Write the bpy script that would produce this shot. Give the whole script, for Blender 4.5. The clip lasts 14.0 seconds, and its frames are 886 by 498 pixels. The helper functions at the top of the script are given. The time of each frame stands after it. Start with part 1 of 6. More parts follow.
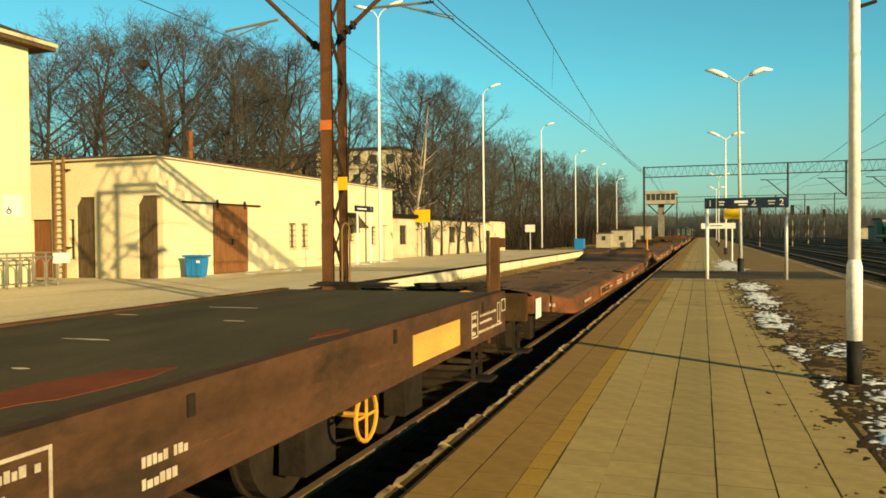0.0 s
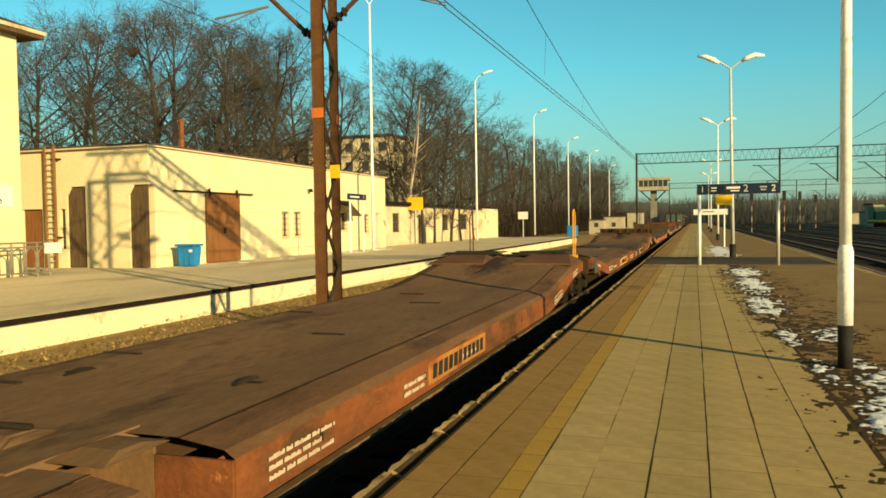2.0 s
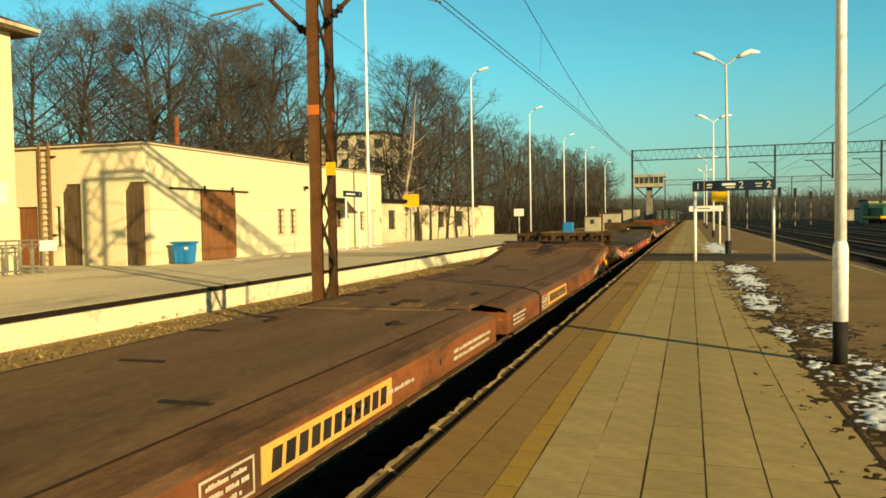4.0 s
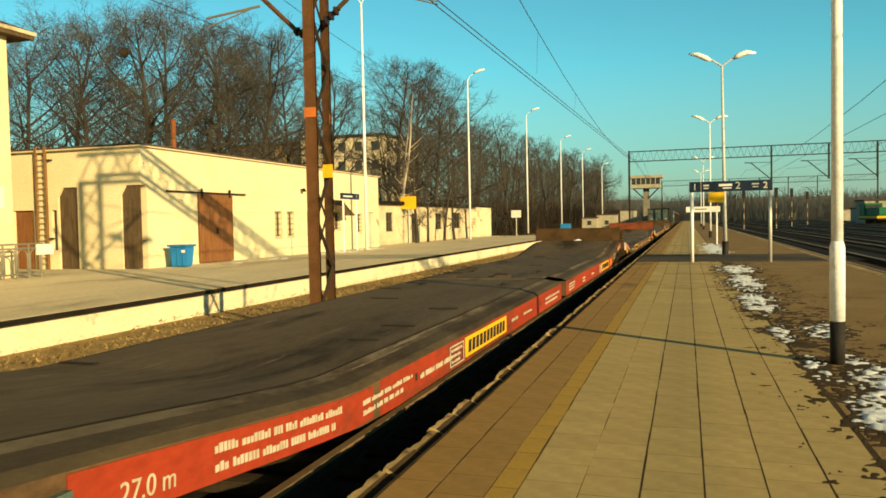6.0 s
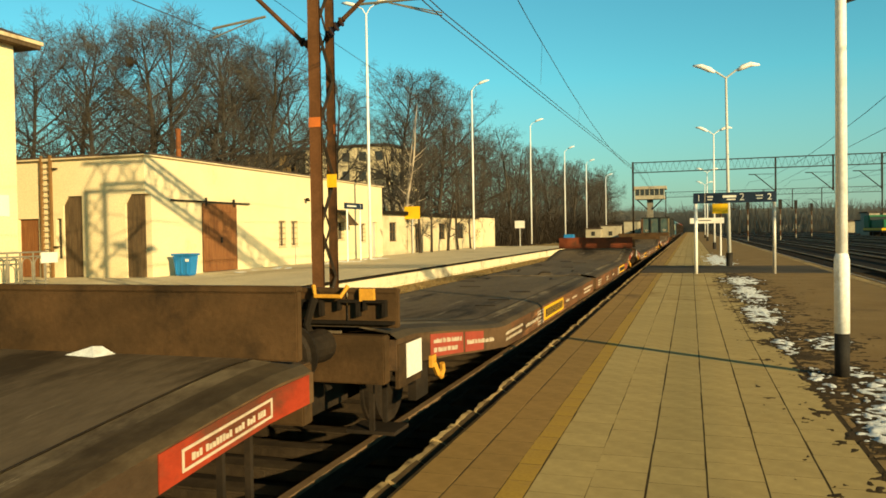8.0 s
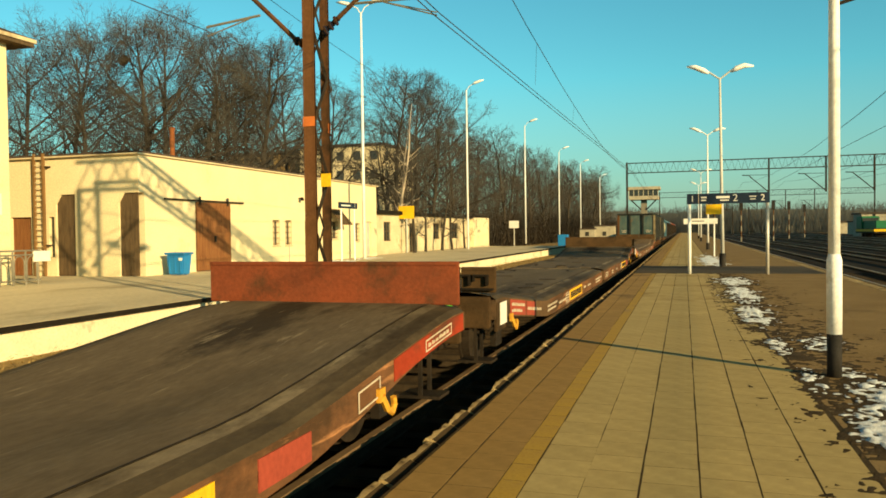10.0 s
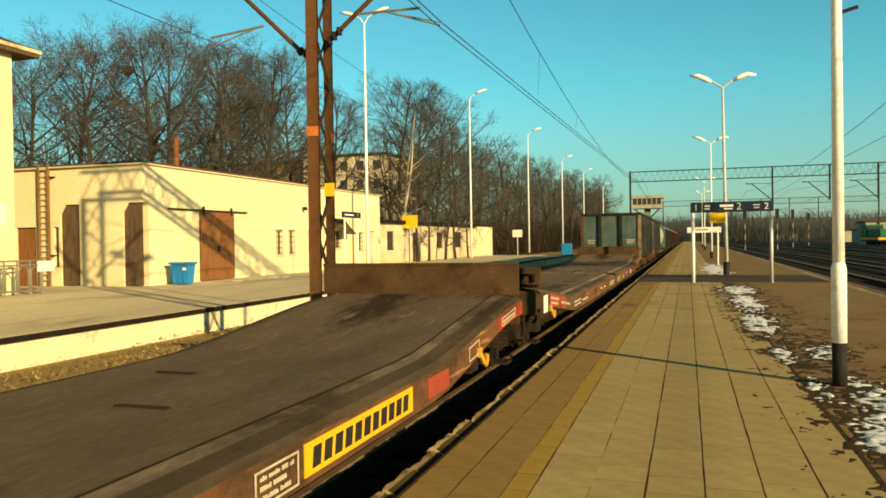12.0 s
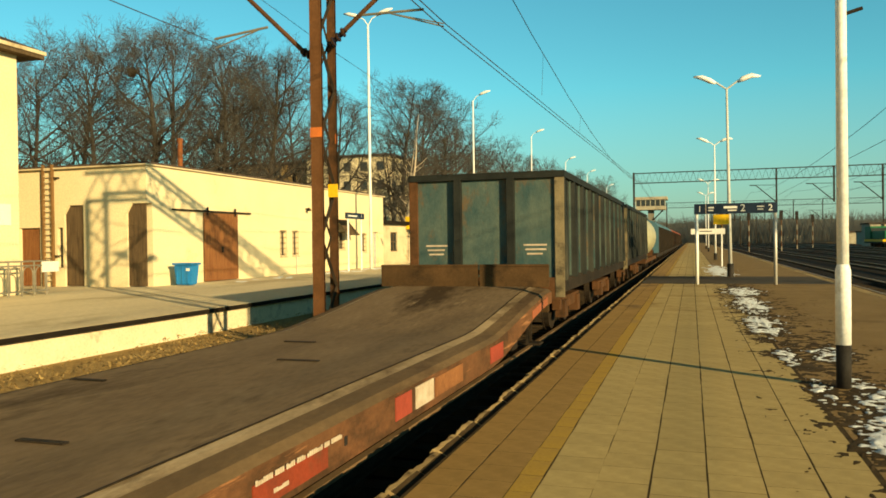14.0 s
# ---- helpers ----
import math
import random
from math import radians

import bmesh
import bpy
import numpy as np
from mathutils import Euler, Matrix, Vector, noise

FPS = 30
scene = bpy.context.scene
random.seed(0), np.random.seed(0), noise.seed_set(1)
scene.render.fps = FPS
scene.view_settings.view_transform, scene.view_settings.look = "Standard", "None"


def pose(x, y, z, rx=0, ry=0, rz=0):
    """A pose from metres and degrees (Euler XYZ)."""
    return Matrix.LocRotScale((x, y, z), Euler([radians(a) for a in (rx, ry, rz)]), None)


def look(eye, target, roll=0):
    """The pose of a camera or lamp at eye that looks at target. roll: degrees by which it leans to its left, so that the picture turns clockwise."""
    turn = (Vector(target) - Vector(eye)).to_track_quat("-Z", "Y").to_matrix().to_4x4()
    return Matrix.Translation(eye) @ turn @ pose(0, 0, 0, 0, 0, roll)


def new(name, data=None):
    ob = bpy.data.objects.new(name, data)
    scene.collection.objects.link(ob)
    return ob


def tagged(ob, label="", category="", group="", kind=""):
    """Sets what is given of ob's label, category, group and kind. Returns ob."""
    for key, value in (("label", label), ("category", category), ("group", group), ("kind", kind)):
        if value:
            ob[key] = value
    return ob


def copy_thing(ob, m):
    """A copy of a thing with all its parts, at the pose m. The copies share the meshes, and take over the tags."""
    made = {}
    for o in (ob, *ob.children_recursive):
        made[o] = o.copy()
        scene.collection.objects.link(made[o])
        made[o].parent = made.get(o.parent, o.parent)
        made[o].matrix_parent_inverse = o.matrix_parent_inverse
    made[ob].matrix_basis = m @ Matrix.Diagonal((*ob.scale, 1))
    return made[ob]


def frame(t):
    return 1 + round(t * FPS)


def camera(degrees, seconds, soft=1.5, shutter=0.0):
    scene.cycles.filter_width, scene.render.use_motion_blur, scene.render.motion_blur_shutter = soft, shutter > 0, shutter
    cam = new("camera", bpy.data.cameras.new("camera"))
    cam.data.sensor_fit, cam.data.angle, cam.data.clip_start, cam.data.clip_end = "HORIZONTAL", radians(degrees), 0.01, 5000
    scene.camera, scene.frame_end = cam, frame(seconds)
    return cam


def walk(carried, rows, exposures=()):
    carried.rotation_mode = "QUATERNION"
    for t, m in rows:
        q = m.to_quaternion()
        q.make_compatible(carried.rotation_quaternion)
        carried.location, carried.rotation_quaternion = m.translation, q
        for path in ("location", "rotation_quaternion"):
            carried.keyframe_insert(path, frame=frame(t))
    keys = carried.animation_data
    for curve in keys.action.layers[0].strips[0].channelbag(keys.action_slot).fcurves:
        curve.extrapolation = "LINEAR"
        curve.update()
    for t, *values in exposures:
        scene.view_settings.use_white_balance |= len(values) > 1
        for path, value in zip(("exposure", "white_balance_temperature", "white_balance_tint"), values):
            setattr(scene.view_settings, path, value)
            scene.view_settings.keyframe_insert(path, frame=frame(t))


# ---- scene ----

# ---- camera ----
EYE = 1.56
cam = camera(59.8, 14.0, soft=1.7)
PATH = [
    (0.0, 89.02, 0.49, 18.55), (0.5, 88.65, 0.48, 18.20), (1.0, 88.85, 0.90, 18.14), (1.5, 88.34, 0.84, 18.02),
    (2.0, 88.09, 0.82, 18.03), (2.5, 87.84, 0.74, 17.89), (3.0, 87.78, 0.83, 17.80), (5.5, 88.02, 1.04, 17.64),
    (6.0, 88.00, 1.16, 17.53), (6.5, 87.97, 0.91, 17.27), (7.0, 88.13, 0.92, 17.64), (7.5, 88.47, 1.00, 17.88),
    (8.0, 88.76, 0.90, 17.80), (10.5, 88.73, 0.71, 17.34), (11.0, 88.78, 0.64, 17.56), (11.5, 89.19, 0.77, 17.67),
    (12.0, 89.42, 0.84, 17.62), (12.5, 89.42, 0.96, 17.53), (13.0, 89.53, 0.95, 17.83), (13.5, 89.45, 0.91, 17.70),
    (14.0, 89.51, 0.75, 17.87)]
walk(cam, [(t, pose(0, 0, EYE, a, b, c)) for t, a, b, c in PATH])

# ---- light ----
SUN_EL = 14.5
SUN_DIR = Vector((0.810, -0.587, 0)).normalized() * math.cos(radians(SUN_EL)) + Vector((0, 0, math.sin(radians(SUN_EL))))
world = bpy.data.worlds.new("world")
scene.world = world
world.use_nodes = True
wt = world.node_tree
sky = wt.nodes.new("ShaderNodeTexSky")
sky.sky_type, sky.sun_disc = "NISHITA", False
sky.sun_elevation, sky.sun_rotation = radians(SUN_EL), math.atan2(SUN_DIR.x, SUN_DIR.y)
sky.air_density, sky.dust_density, sky.ozone_density = 1.0, 0.4, 2.0
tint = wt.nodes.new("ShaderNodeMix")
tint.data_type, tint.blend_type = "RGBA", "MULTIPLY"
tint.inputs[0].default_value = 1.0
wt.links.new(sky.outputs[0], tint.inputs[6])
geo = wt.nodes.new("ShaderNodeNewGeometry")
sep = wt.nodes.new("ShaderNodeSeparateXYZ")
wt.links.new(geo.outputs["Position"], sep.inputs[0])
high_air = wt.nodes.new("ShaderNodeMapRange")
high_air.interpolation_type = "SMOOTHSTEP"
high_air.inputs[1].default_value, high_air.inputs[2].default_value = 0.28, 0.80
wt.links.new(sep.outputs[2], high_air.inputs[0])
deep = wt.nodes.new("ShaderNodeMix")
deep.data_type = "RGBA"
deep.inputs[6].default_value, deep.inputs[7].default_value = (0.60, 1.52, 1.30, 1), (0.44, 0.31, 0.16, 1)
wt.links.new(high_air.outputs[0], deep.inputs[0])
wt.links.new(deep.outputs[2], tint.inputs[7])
low_air = wt.nodes.new("ShaderNodeMapRange")
low_air.inputs[1].default_value, low_air.inputs[2].default_value = 0.0, 0.19
low_air.inputs[3].default_value, low_air.inputs[4].default_value = 0.78, 0.0
wt.links.new(sep.outputs[2], low_air.inputs[0])
haze = wt.nodes.new("ShaderNodeMix")
haze.data_type = "RGBA"
haze.inputs[7].default_value = (2.95, 3.15, 2.8, 1)
wt.links.new(low_air.outputs[0], haze.inputs[0])
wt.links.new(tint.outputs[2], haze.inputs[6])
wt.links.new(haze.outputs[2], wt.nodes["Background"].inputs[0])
wt.nodes["Background"].inputs[1].default_value = 0.0625
sun_data = bpy.data.lights.new("sun", "SUN")
sun_data.energy, sun_data.angle, sun_data.color = 5.0, radians(0.5), (1.0, 0.715, 0.325)
sun = new("sun", sun_data)
sun.matrix_world = look(SUN_DIR * 200, (0, 0, 0))
scene.view_settings.exposure = 0.86


# ---- materials ----
def mat(name, a, b, size=1.0, rough=0.8, metal=0.0, bump=0.1, fine=12.0, dirt=None, dirt_at=0.55, dirt_size=0.5, stretch=(1, 1, 1), island=0.0, spec=0.08, streak=None, streak_at=0.56):
    """Two colours mixed by noise of a given size in metres, with fine grain, and large stains of a third colour."""
    a, b, dirt, streak = [c and tuple(0.8 * q for q in c) for c in (a, b, dirt, streak)]
    m = bpy.data.materials.new(name)
    m.use_nodes = True
    t = m.node_tree
    n, l = t.nodes, t.links
    bs = n["Principled BSDF"]
    co = n.new("ShaderNodeTexCoord")
    mp = n.new("ShaderNodeMapping")
    mp.inputs["Scale"].default_value = stretch
    l.new(co.outputs["Object"], mp.inputs[0])

    def noise_node(scale, detail=5, roughness=0.6):
        k = n.new("ShaderNodeTexNoise")
        k.inputs["Scale"].default_value, k.inputs["Detail"].default_value, k.inputs["Roughness"].default_value = scale, detail, roughness
        l.new(mp.outputs[0], k.inputs["Vector"])
        return k

    def ramp(src, lo, hi):
        r = n.new("ShaderNodeMapRange")
        r.inputs[1].default_value, r.inputs[2].default_value = lo, hi
        l.new(src, r.inputs[0])
        return r.outputs[0]

    def mix(fac, x, y):
        k = n.new("ShaderNodeMix")
        k.data_type = "RGBA"
        for s, v in ((k.inputs[0], fac), (k.inputs[6], x), (k.inputs[7], y)):
            if isinstance(v, (tuple, list)):
                s.default_value = (*v, 1)
            elif isinstance(v, float):
                s.default_value = v
            else:
                l.new(v, s)
        return k.outputs[2]

    big, small = noise_node(1.0 / size), noise_node(fine / size, 4, 0.7)
    col = mix(ramp(big.outputs[0], 0.35, 0.65), a, b)
    if dirt:
        st = noise_node(dirt_size, 7, 0.7)
        col = mix(ramp(st.outputs[0], dirt_at, dirt_at + 0.12), col, dirt)
    if streak:
        mp2 = n.new("ShaderNodeMapping")
        mp2.inputs["Scale"].default_value = (7.0, 0.45, 7.0)
        l.new(co.outputs["Object"], mp2.inputs[0])
        k2 = n.new("ShaderNodeTexNoise")
        k2.inputs["Scale"].default_value, k2.inputs["Detail"].default_value, k2.inputs["Roughness"].default_value = 1.0, 8, 0.75
        l.new(mp2.outputs[0], k2.inputs["Vector"])
        col = mix(ramp(k2.outputs[0], streak_at, streak_at + 0.10), col, streak)
    grain = ramp(small.outputs[0], 0.25, 0.75)
    hsv = n.new("ShaderNodeHueSaturation")
    l.new(col, hsv.inputs["Color"])
    val = n.new("ShaderNodeMapRange")
    val.inputs[3].default_value, val.inputs[4].default_value = 0.82, 1.18
    l.new(grain, val.inputs[0])
    if island:
        oi = n.new("ShaderNodeObjectInfo")
        ge = n.new("ShaderNodeNewGeometry")
        ad = n.new("ShaderNodeMath")
        ad.operation = "ADD"
        l.new(oi.outputs["Random"], ad.inputs[0])
        l.new(ge.outputs["Random Per Island"], ad.inputs[1])
        fr = n.new("ShaderNodeMath")
        fr.operation = "FRACT"
        l.new(ad.outputs[0], fr.inputs[0])
        mr = n.new("ShaderNodeMapRange")
        mr.inputs[3].default_value, mr.inputs[4].default_value = 1 - island, 1 + island
        l.new(fr.outputs[0], mr.inputs[0])
        mu = n.new("ShaderNodeMath")
        mu.operation = "MULTIPLY"
        l.new(val.outputs[0], mu.inputs[0])
        l.new(mr.outputs[0], mu.inputs[1])
        l.new(mu.outputs[0], hsv.inputs["Value"])
    else:
        l.new(val.outputs[0], hsv.inputs["Value"])
    l.new(hsv.outputs[0], bs.inputs["Base Color"])
    bs.inputs["Roughness"].default_value, bs.inputs["Metallic"].default_value = rough, metal
    bs.inputs["Specular IOR Level"].default_value = spec
    if bump:
        bn = n.new("ShaderNodeBump")
        bn.inputs["Strength"].default_value, bn.inputs["Distance"].default_value = min(1.0, bump * 4), 0.02
        l.new(small.outputs[0], bn.inputs["Height"])
        l.new(bn.outputs[0], bs.inputs["Normal"])
    return m


SLAB = mat("paving_slab", (0.455, 0.353, 0.152), (0.53, 0.412, 0.182), 1.4, 0.85, bump=0.012, fine=9, dirt=(0.32, 0.225, 0.085), dirt_at=0.53, dirt_size=0.35, island=0.05)
SLAB_BROWN = mat("browned_paving_slab", (0.325, 0.205, 0.068), (0.395, 0.257, 0.090), 1.4, 0.85, bump=0.012, fine=9, dirt=(0.19, 0.12, 0.052), dirt_at=0.54, dirt_size=0.5, island=0.04)
# Joint sand, darkened because joints this shallow cast no shade of their own.
JOINT = mat("shaded_joint_sand", (0.05, 0.036, 0.018), (0.085, 0.06, 0.03), 0.2, 0.95)
YELLOW_LINE = mat("yellow_line_paint", (0.49, 0.315, 0.055), (0.41, 0.265, 0.062), 0.3, 0.8, bump=0.03, dirt=(0.36, 0.24, 0.09), dirt_at=0.50, dirt_size=2.0)
COPING = mat("edge_stone", (0.56, 0.43, 0.21), (0.28, 0.205, 0.10), 0.25, 0.9, bump=0.25, dirt=(0.10, 0.07, 0.04), dirt_at=0.52, dirt_size=3.5, island=0.22)
DIRT = mat("worn_asphalt", (0.25, 0.168, 0.073), (0.305, 0.213, 0.096), 1.3, 0.95, bump=0.2, fine=30, dirt=(0.19, 0.13, 0.06), dirt_at=0.55, dirt_size=0.35)
BAND = mat("dark_asphalt", (0.075, 0.065, 0.05), (0.11, 0.09, 0.065), 0.8, 0.95)
SNOW = mat("old_snow", (1.02, 1.12, 1.20), (0.80, 0.86, 0.92), 0.10, 0.7, bump=0.2, dirt=(0.34, 0.32, 0.28), dirt_at=0.60, dirt_size=7)
EARTH = mat("dark_soil", (0.048, 0.034, 0.018), (0.088, 0.061, 0.031), 0.25, 1.0, bump=0.2)
# Near-black base stands in for the deep shade between train and platform.
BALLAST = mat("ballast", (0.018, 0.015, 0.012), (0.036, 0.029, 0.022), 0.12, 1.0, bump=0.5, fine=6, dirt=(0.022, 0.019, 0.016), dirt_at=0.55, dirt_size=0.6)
GRASS = mat("dry_grass_ground", (0.34, 0.235, 0.095), (0.44, 0.31, 0.13), 0.6, 1.0, bump=0.5, fine=20, dirt=(0.10, 0.09, 0.04), dirt_size=0.15)
LITTER = mat("dead_leaf_litter", (0.32, 0.22, 0.085), (0.44, 0.31, 0.12), 0.4, 0.9, bump=0.0, island=0.35)
# Darker copy of the rail colour, standing in for a mostly shaded railhead.
RAIL = mat("shaded_worn_rail_steel", (0.17, 0.115, 0.065), (0.24, 0.165, 0.095), 0.5, 0.5, 0.1, bump=0)
YARDRAIL = mat("polished_rail_steel", (0.36, 0.28, 0.18), (0.44, 0.35, 0.23), 0.5, 0.45, 0.1, bump=0)
# Sleeper tone lowered as well, to paint in the shade of that gap.
SLEEPER = mat("sleeper_wood", (0.035, 0.026, 0.017), (0.06, 0.045, 0.028), 0.2, 0.95, bump=0.3, island=0.2)
CONCRETE = mat("pale_concrete", (0.63, 0.56, 0.39), (0.73, 0.645, 0.45), 2.2, 0.9, bump=0.06, fine=25, dirt=(0.42, 0.36, 0.24), dirt_at=0.54, dirt_size=0.25, stretch=(1, 0.45, 1))
WHITEWALL = mat("whitewashed_concrete", (0.82, 0.74, 0.53), (0.74, 0.66, 0.46), 0.7, 0.9, bump=0.08, dirt=(0.36, 0.31, 0.22), dirt_at=0.57, dirt_size=0.9)
LIP = mat("near_black_finish", (0.012, 0.010, 0.008), (0.020, 0.016, 0.012), 0.4, 0.9)
CREAM = mat("cream_render", (0.78, 0.67, 0.43), (0.84, 0.73, 0.48), 1.8, 0.9, bump=0.04, fine=30, dirt=(0.70, 0.58, 0.36), dirt_at=0.60, dirt_size=0.5)
CREAM_OLD = mat("worn_cream_render", (0.72, 0.62, 0.42), (0.60, 0.50, 0.33), 1.2, 0.9, bump=0.08, dirt=(0.36, 0.28, 0.17), dirt_at=0.56, dirt_size=0.6)
ROOF = mat("tar_roof", (0.06, 0.05, 0.045), (0.10, 0.075, 0.06), 0.8, 0.9)
WOOD = mat("brown_board", (0.20, 0.085, 0.035), (0.27, 0.125, 0.05), 0.5, 0.75, bump=0.15, stretch=(4, 4, 0.5), dirt=(0.12, 0.055, 0.03), dirt_size=1.2)
DARKWOOD = mat("dark_board", (0.085, 0.060, 0.036), (0.14, 0.098, 0.056), 0.4, 0.85, bump=0.15, stretch=(4, 4, 0.5))
RUSTY = mat("rusty_steel", (0.075, 0.040, 0.020), (0.125, 0.060, 0.027), 0.4, 0.85, 0.0, bump=0.12, dirt=(0.045, 0.028, 0.016), dirt_at=0.54, dirt_size=1.5)
DARKSTEEL = mat("dark_steel", (0.022, 0.018, 0.014), (0.045, 0.034, 0.024), 0.4, 0.7, 0.2, bump=0.08)
MASTSTEEL = mat("brown_mast_paint", (0.11, 0.052, 0.022), (0.16, 0.075, 0.032), 0.5, 0.7, bump=0.06, dirt=(0.09, 0.05, 0.03), dirt_at=0.58, dirt_size=2)
LAMPGREY = mat("pale_grey_lamp_paint", (0.60, 0.63, 0.62), (0.52, 0.54, 0.52), 0.8, 0.6, bump=0.01)
OLDGALV = mat("dull_grey_steel", (0.20, 0.19, 0.15), (0.28, 0.26, 0.21), 0.8, 0.6, 0.2, bump=0.02)
GALV = mat("galvanised_steel", (0.55, 0.55, 0.52), (0.66, 0.65, 0.60), 0.8, 0.5, 0.3, bump=0.02, spec=0.35)
WHITEPAINT = mat("white_paint", (0.94, 0.97, 0.98), (0.86, 0.88, 0.86), 0.6, 0.5, bump=0.02, dirt=(0.55, 0.50, 0.40), dirt_at=0.62, dirt_size=2, spec=0.35)
BLACKPAINT = mat("black_paint", (0.02, 0.02, 0.02), (0.04, 0.035, 0.03), 0.3, 0.6)
YELLOWSIGN = mat("yellow_enamel", (0.85, 0.53, 0.02), (0.80, 0.49, 0.02), 0.5, 0.45, bump=0.0)
SIGNBLUE = mat("dark_blue_enamel", (0.018, 0.03, 0.055), (0.025, 0.04, 0.07), 0.5, 0.5, bump=0.0)
LADDER = mat("weathered_ladder_wood", (0.26, 0.15, 0.06), (0.19, 0.11, 0.045), 0.5, 0.85, bump=0.1, stretch=(4, 4, 0.5))
ORANGE = mat("orange_paint", (0.62, 0.18, 0.04), (0.50, 0.15, 0.04), 0.3, 0.6)
CHIMNEY = mat("rusty_chimney_iron", (0.28, 0.10, 0.035), (0.20, 0.075, 0.03), 0.3, 0.85, bump=0.1, dirt=(0.11, 0.055, 0.03), dirt_at=0.52, dirt_size=2.0)
BLUEBIN = mat("blue_plastic", (0.02, 0.20, 0.52), (0.02, 0.23, 0.58), 0.4, 0.4, bump=0.0, spec=0.35)
BARK = mat("grey_brown_bark", (0.043, 0.037, 0.030), (0.072, 0.060, 0.047), 0.4, 0.95, bump=0.3, stretch=(3, 3, 0.6))
TWIG = mat("bare_twigs", (0.066, 0.062, 0.054), (0.10, 0.093, 0.08), 3.0, 0.95, bump=0.0)
BIRCH = mat("pale_birch_bark", (0.55, 0.48, 0.38), (0.40, 0.33, 0.25), 0.4, 0.8, stretch=(1, 1, 3))
BRUSH = mat("bare_brush", (0.05, 0.04, 0.03), (0.085, 0.066, 0.046), 3.0, 1.0)
GLASS = mat("dark_window_glass", (0.03, 0.035, 0.035), (0.05, 0.05, 0.045), 2.0, 0.12, bump=0.0, spec=0.6)
CABLE = mat("copper_wire", (0.05, 0.045, 0.04), (0.06, 0.05, 0.045), 1.0, 0.6, bump=0.0)
INSULATOR = mat("brown_ceramic", (0.035, 0.02, 0.015), (0.05, 0.03, 0.02), 0.2, 0.25, bump=0.0)
DECK_BROWN = mat("brown_wagon_deck", (0.165, 0.10, 0.052), (0.235, 0.142, 0.072), 1.1, 0.85, bump=0.035, fine=16, dirt=(0.055, 0.036, 0.022), dirt_at=0.52, dirt_size=0.45, stretch=(1.6, 0.45, 1), streak=(0.26, 0.12, 0.05), streak_at=0.58)
DECK_GREY = mat("grey_wagon_deck", (0.125, 0.096, 0.062), (0.178, 0.138, 0.09), 1.1, 0.85, bump=0.035, fine=16, dirt=(0.045, 0.034, 0.022), dirt_at=0.52, dirt_size=0.45, stretch=(1.6, 0.45, 1), streak=(0.27, 0.22, 0.15), streak_at=0.585)
DECK_SOOT = mat("sooty_grey_wagon_deck", (0.102, 0.079, 0.052), (0.148, 0.115, 0.076), 1.1, 0.85, bump=0.035, fine=16, dirt=(0.045, 0.034, 0.022), dirt_at=0.52, dirt_size=0.45, stretch=(1.6, 0.45, 1), streak=(0.22, 0.178, 0.12), streak_at=0.60)
DECK_TAN = mat("tan_brown_wagon_deck", (0.165, 0.118, 0.072), (0.235, 0.172, 0.105), 1.1, 0.85, bump=0.035, fine=16, dirt=(0.06, 0.04, 0.022), dirt_at=0.52, dirt_size=0.45, stretch=(1.6, 0.45, 1), streak=(0.30, 0.225, 0.14), streak_at=0.59)
SHOULDER_BROWN = mat("brown_deck_edge", (0.13, 0.072, 0.038), (0.18, 0.10, 0.052), 0.5, 0.8, bump=0.1, dirt=(0.08, 0.045, 0.025), dirt_at=0.52, dirt_size=0.8, stretch=(1, 0.4, 1), streak=(0.24, 0.15, 0.085), streak_at=0.6)
FLAP = mat("dark_brown_plate", (0.062, 0.038, 0.018), (0.095, 0.055, 0.025), 0.5, 0.85, bump=0.06, dirt=(0.04, 0.026, 0.014), dirt_at=0.54, dirt_size=1.2)
REDFLAP = mat("rust_red_plate", (0.24, 0.062, 0.026), (0.17, 0.05, 0.024), 0.5, 0.8, bump=0.06, dirt=(0.09, 0.042, 0.022), dirt_at=0.54, dirt_size=1.2)
HUMP = mat("reddish_wheel_cover", (0.12, 0.064, 0.036), (0.165, 0.085, 0.046), 0.5, 0.85, bump=0.04, dirt=(0.085, 0.05, 0.03), dirt_at=0.53, dirt_size=1.2)
# Scuffed inner deck edge, with its sunlit look painted into the pale tone.
SHOULDER_TAN = mat("lit_pale_scuffed_deck_edge", (0.28, 0.215, 0.13), (0.39, 0.30, 0.185), 0.4, 0.8, bump=0.04, dirt=(0.15, 0.105, 0.06), dirt_at=0.50, dirt_size=1.1, stretch=(1, 0.4, 1), streak=(0.42, 0.34, 0.22), streak_at=0.60)
DECK_DARK = mat("dark_timber_deck", (0.070, 0.063, 0.038), (0.10, 0.086, 0.052), 0.8, 0.9, bump=0.12, fine=25, dirt=(0.11, 0.09, 0.065), dirt_at=0.62, dirt_size=0.7, stretch=(1.6, 0.6, 1), streak=(0.13, 0.10, 0.065), streak_at=0.63)
# Outer deck edges: darker tone paints in the shade beside the lit strip.
EDGE_SHADE = mat("shaded_outer_deck_edge", (0.068, 0.053, 0.034), (0.10, 0.076, 0.046), 0.5, 0.8, bump=0.04, dirt=(0.045, 0.033, 0.02), dirt_at=0.5, dirt_size=0.9, stretch=(1, 0.4, 1), streak=(0.14, 0.105, 0.062), streak_at=0.62)
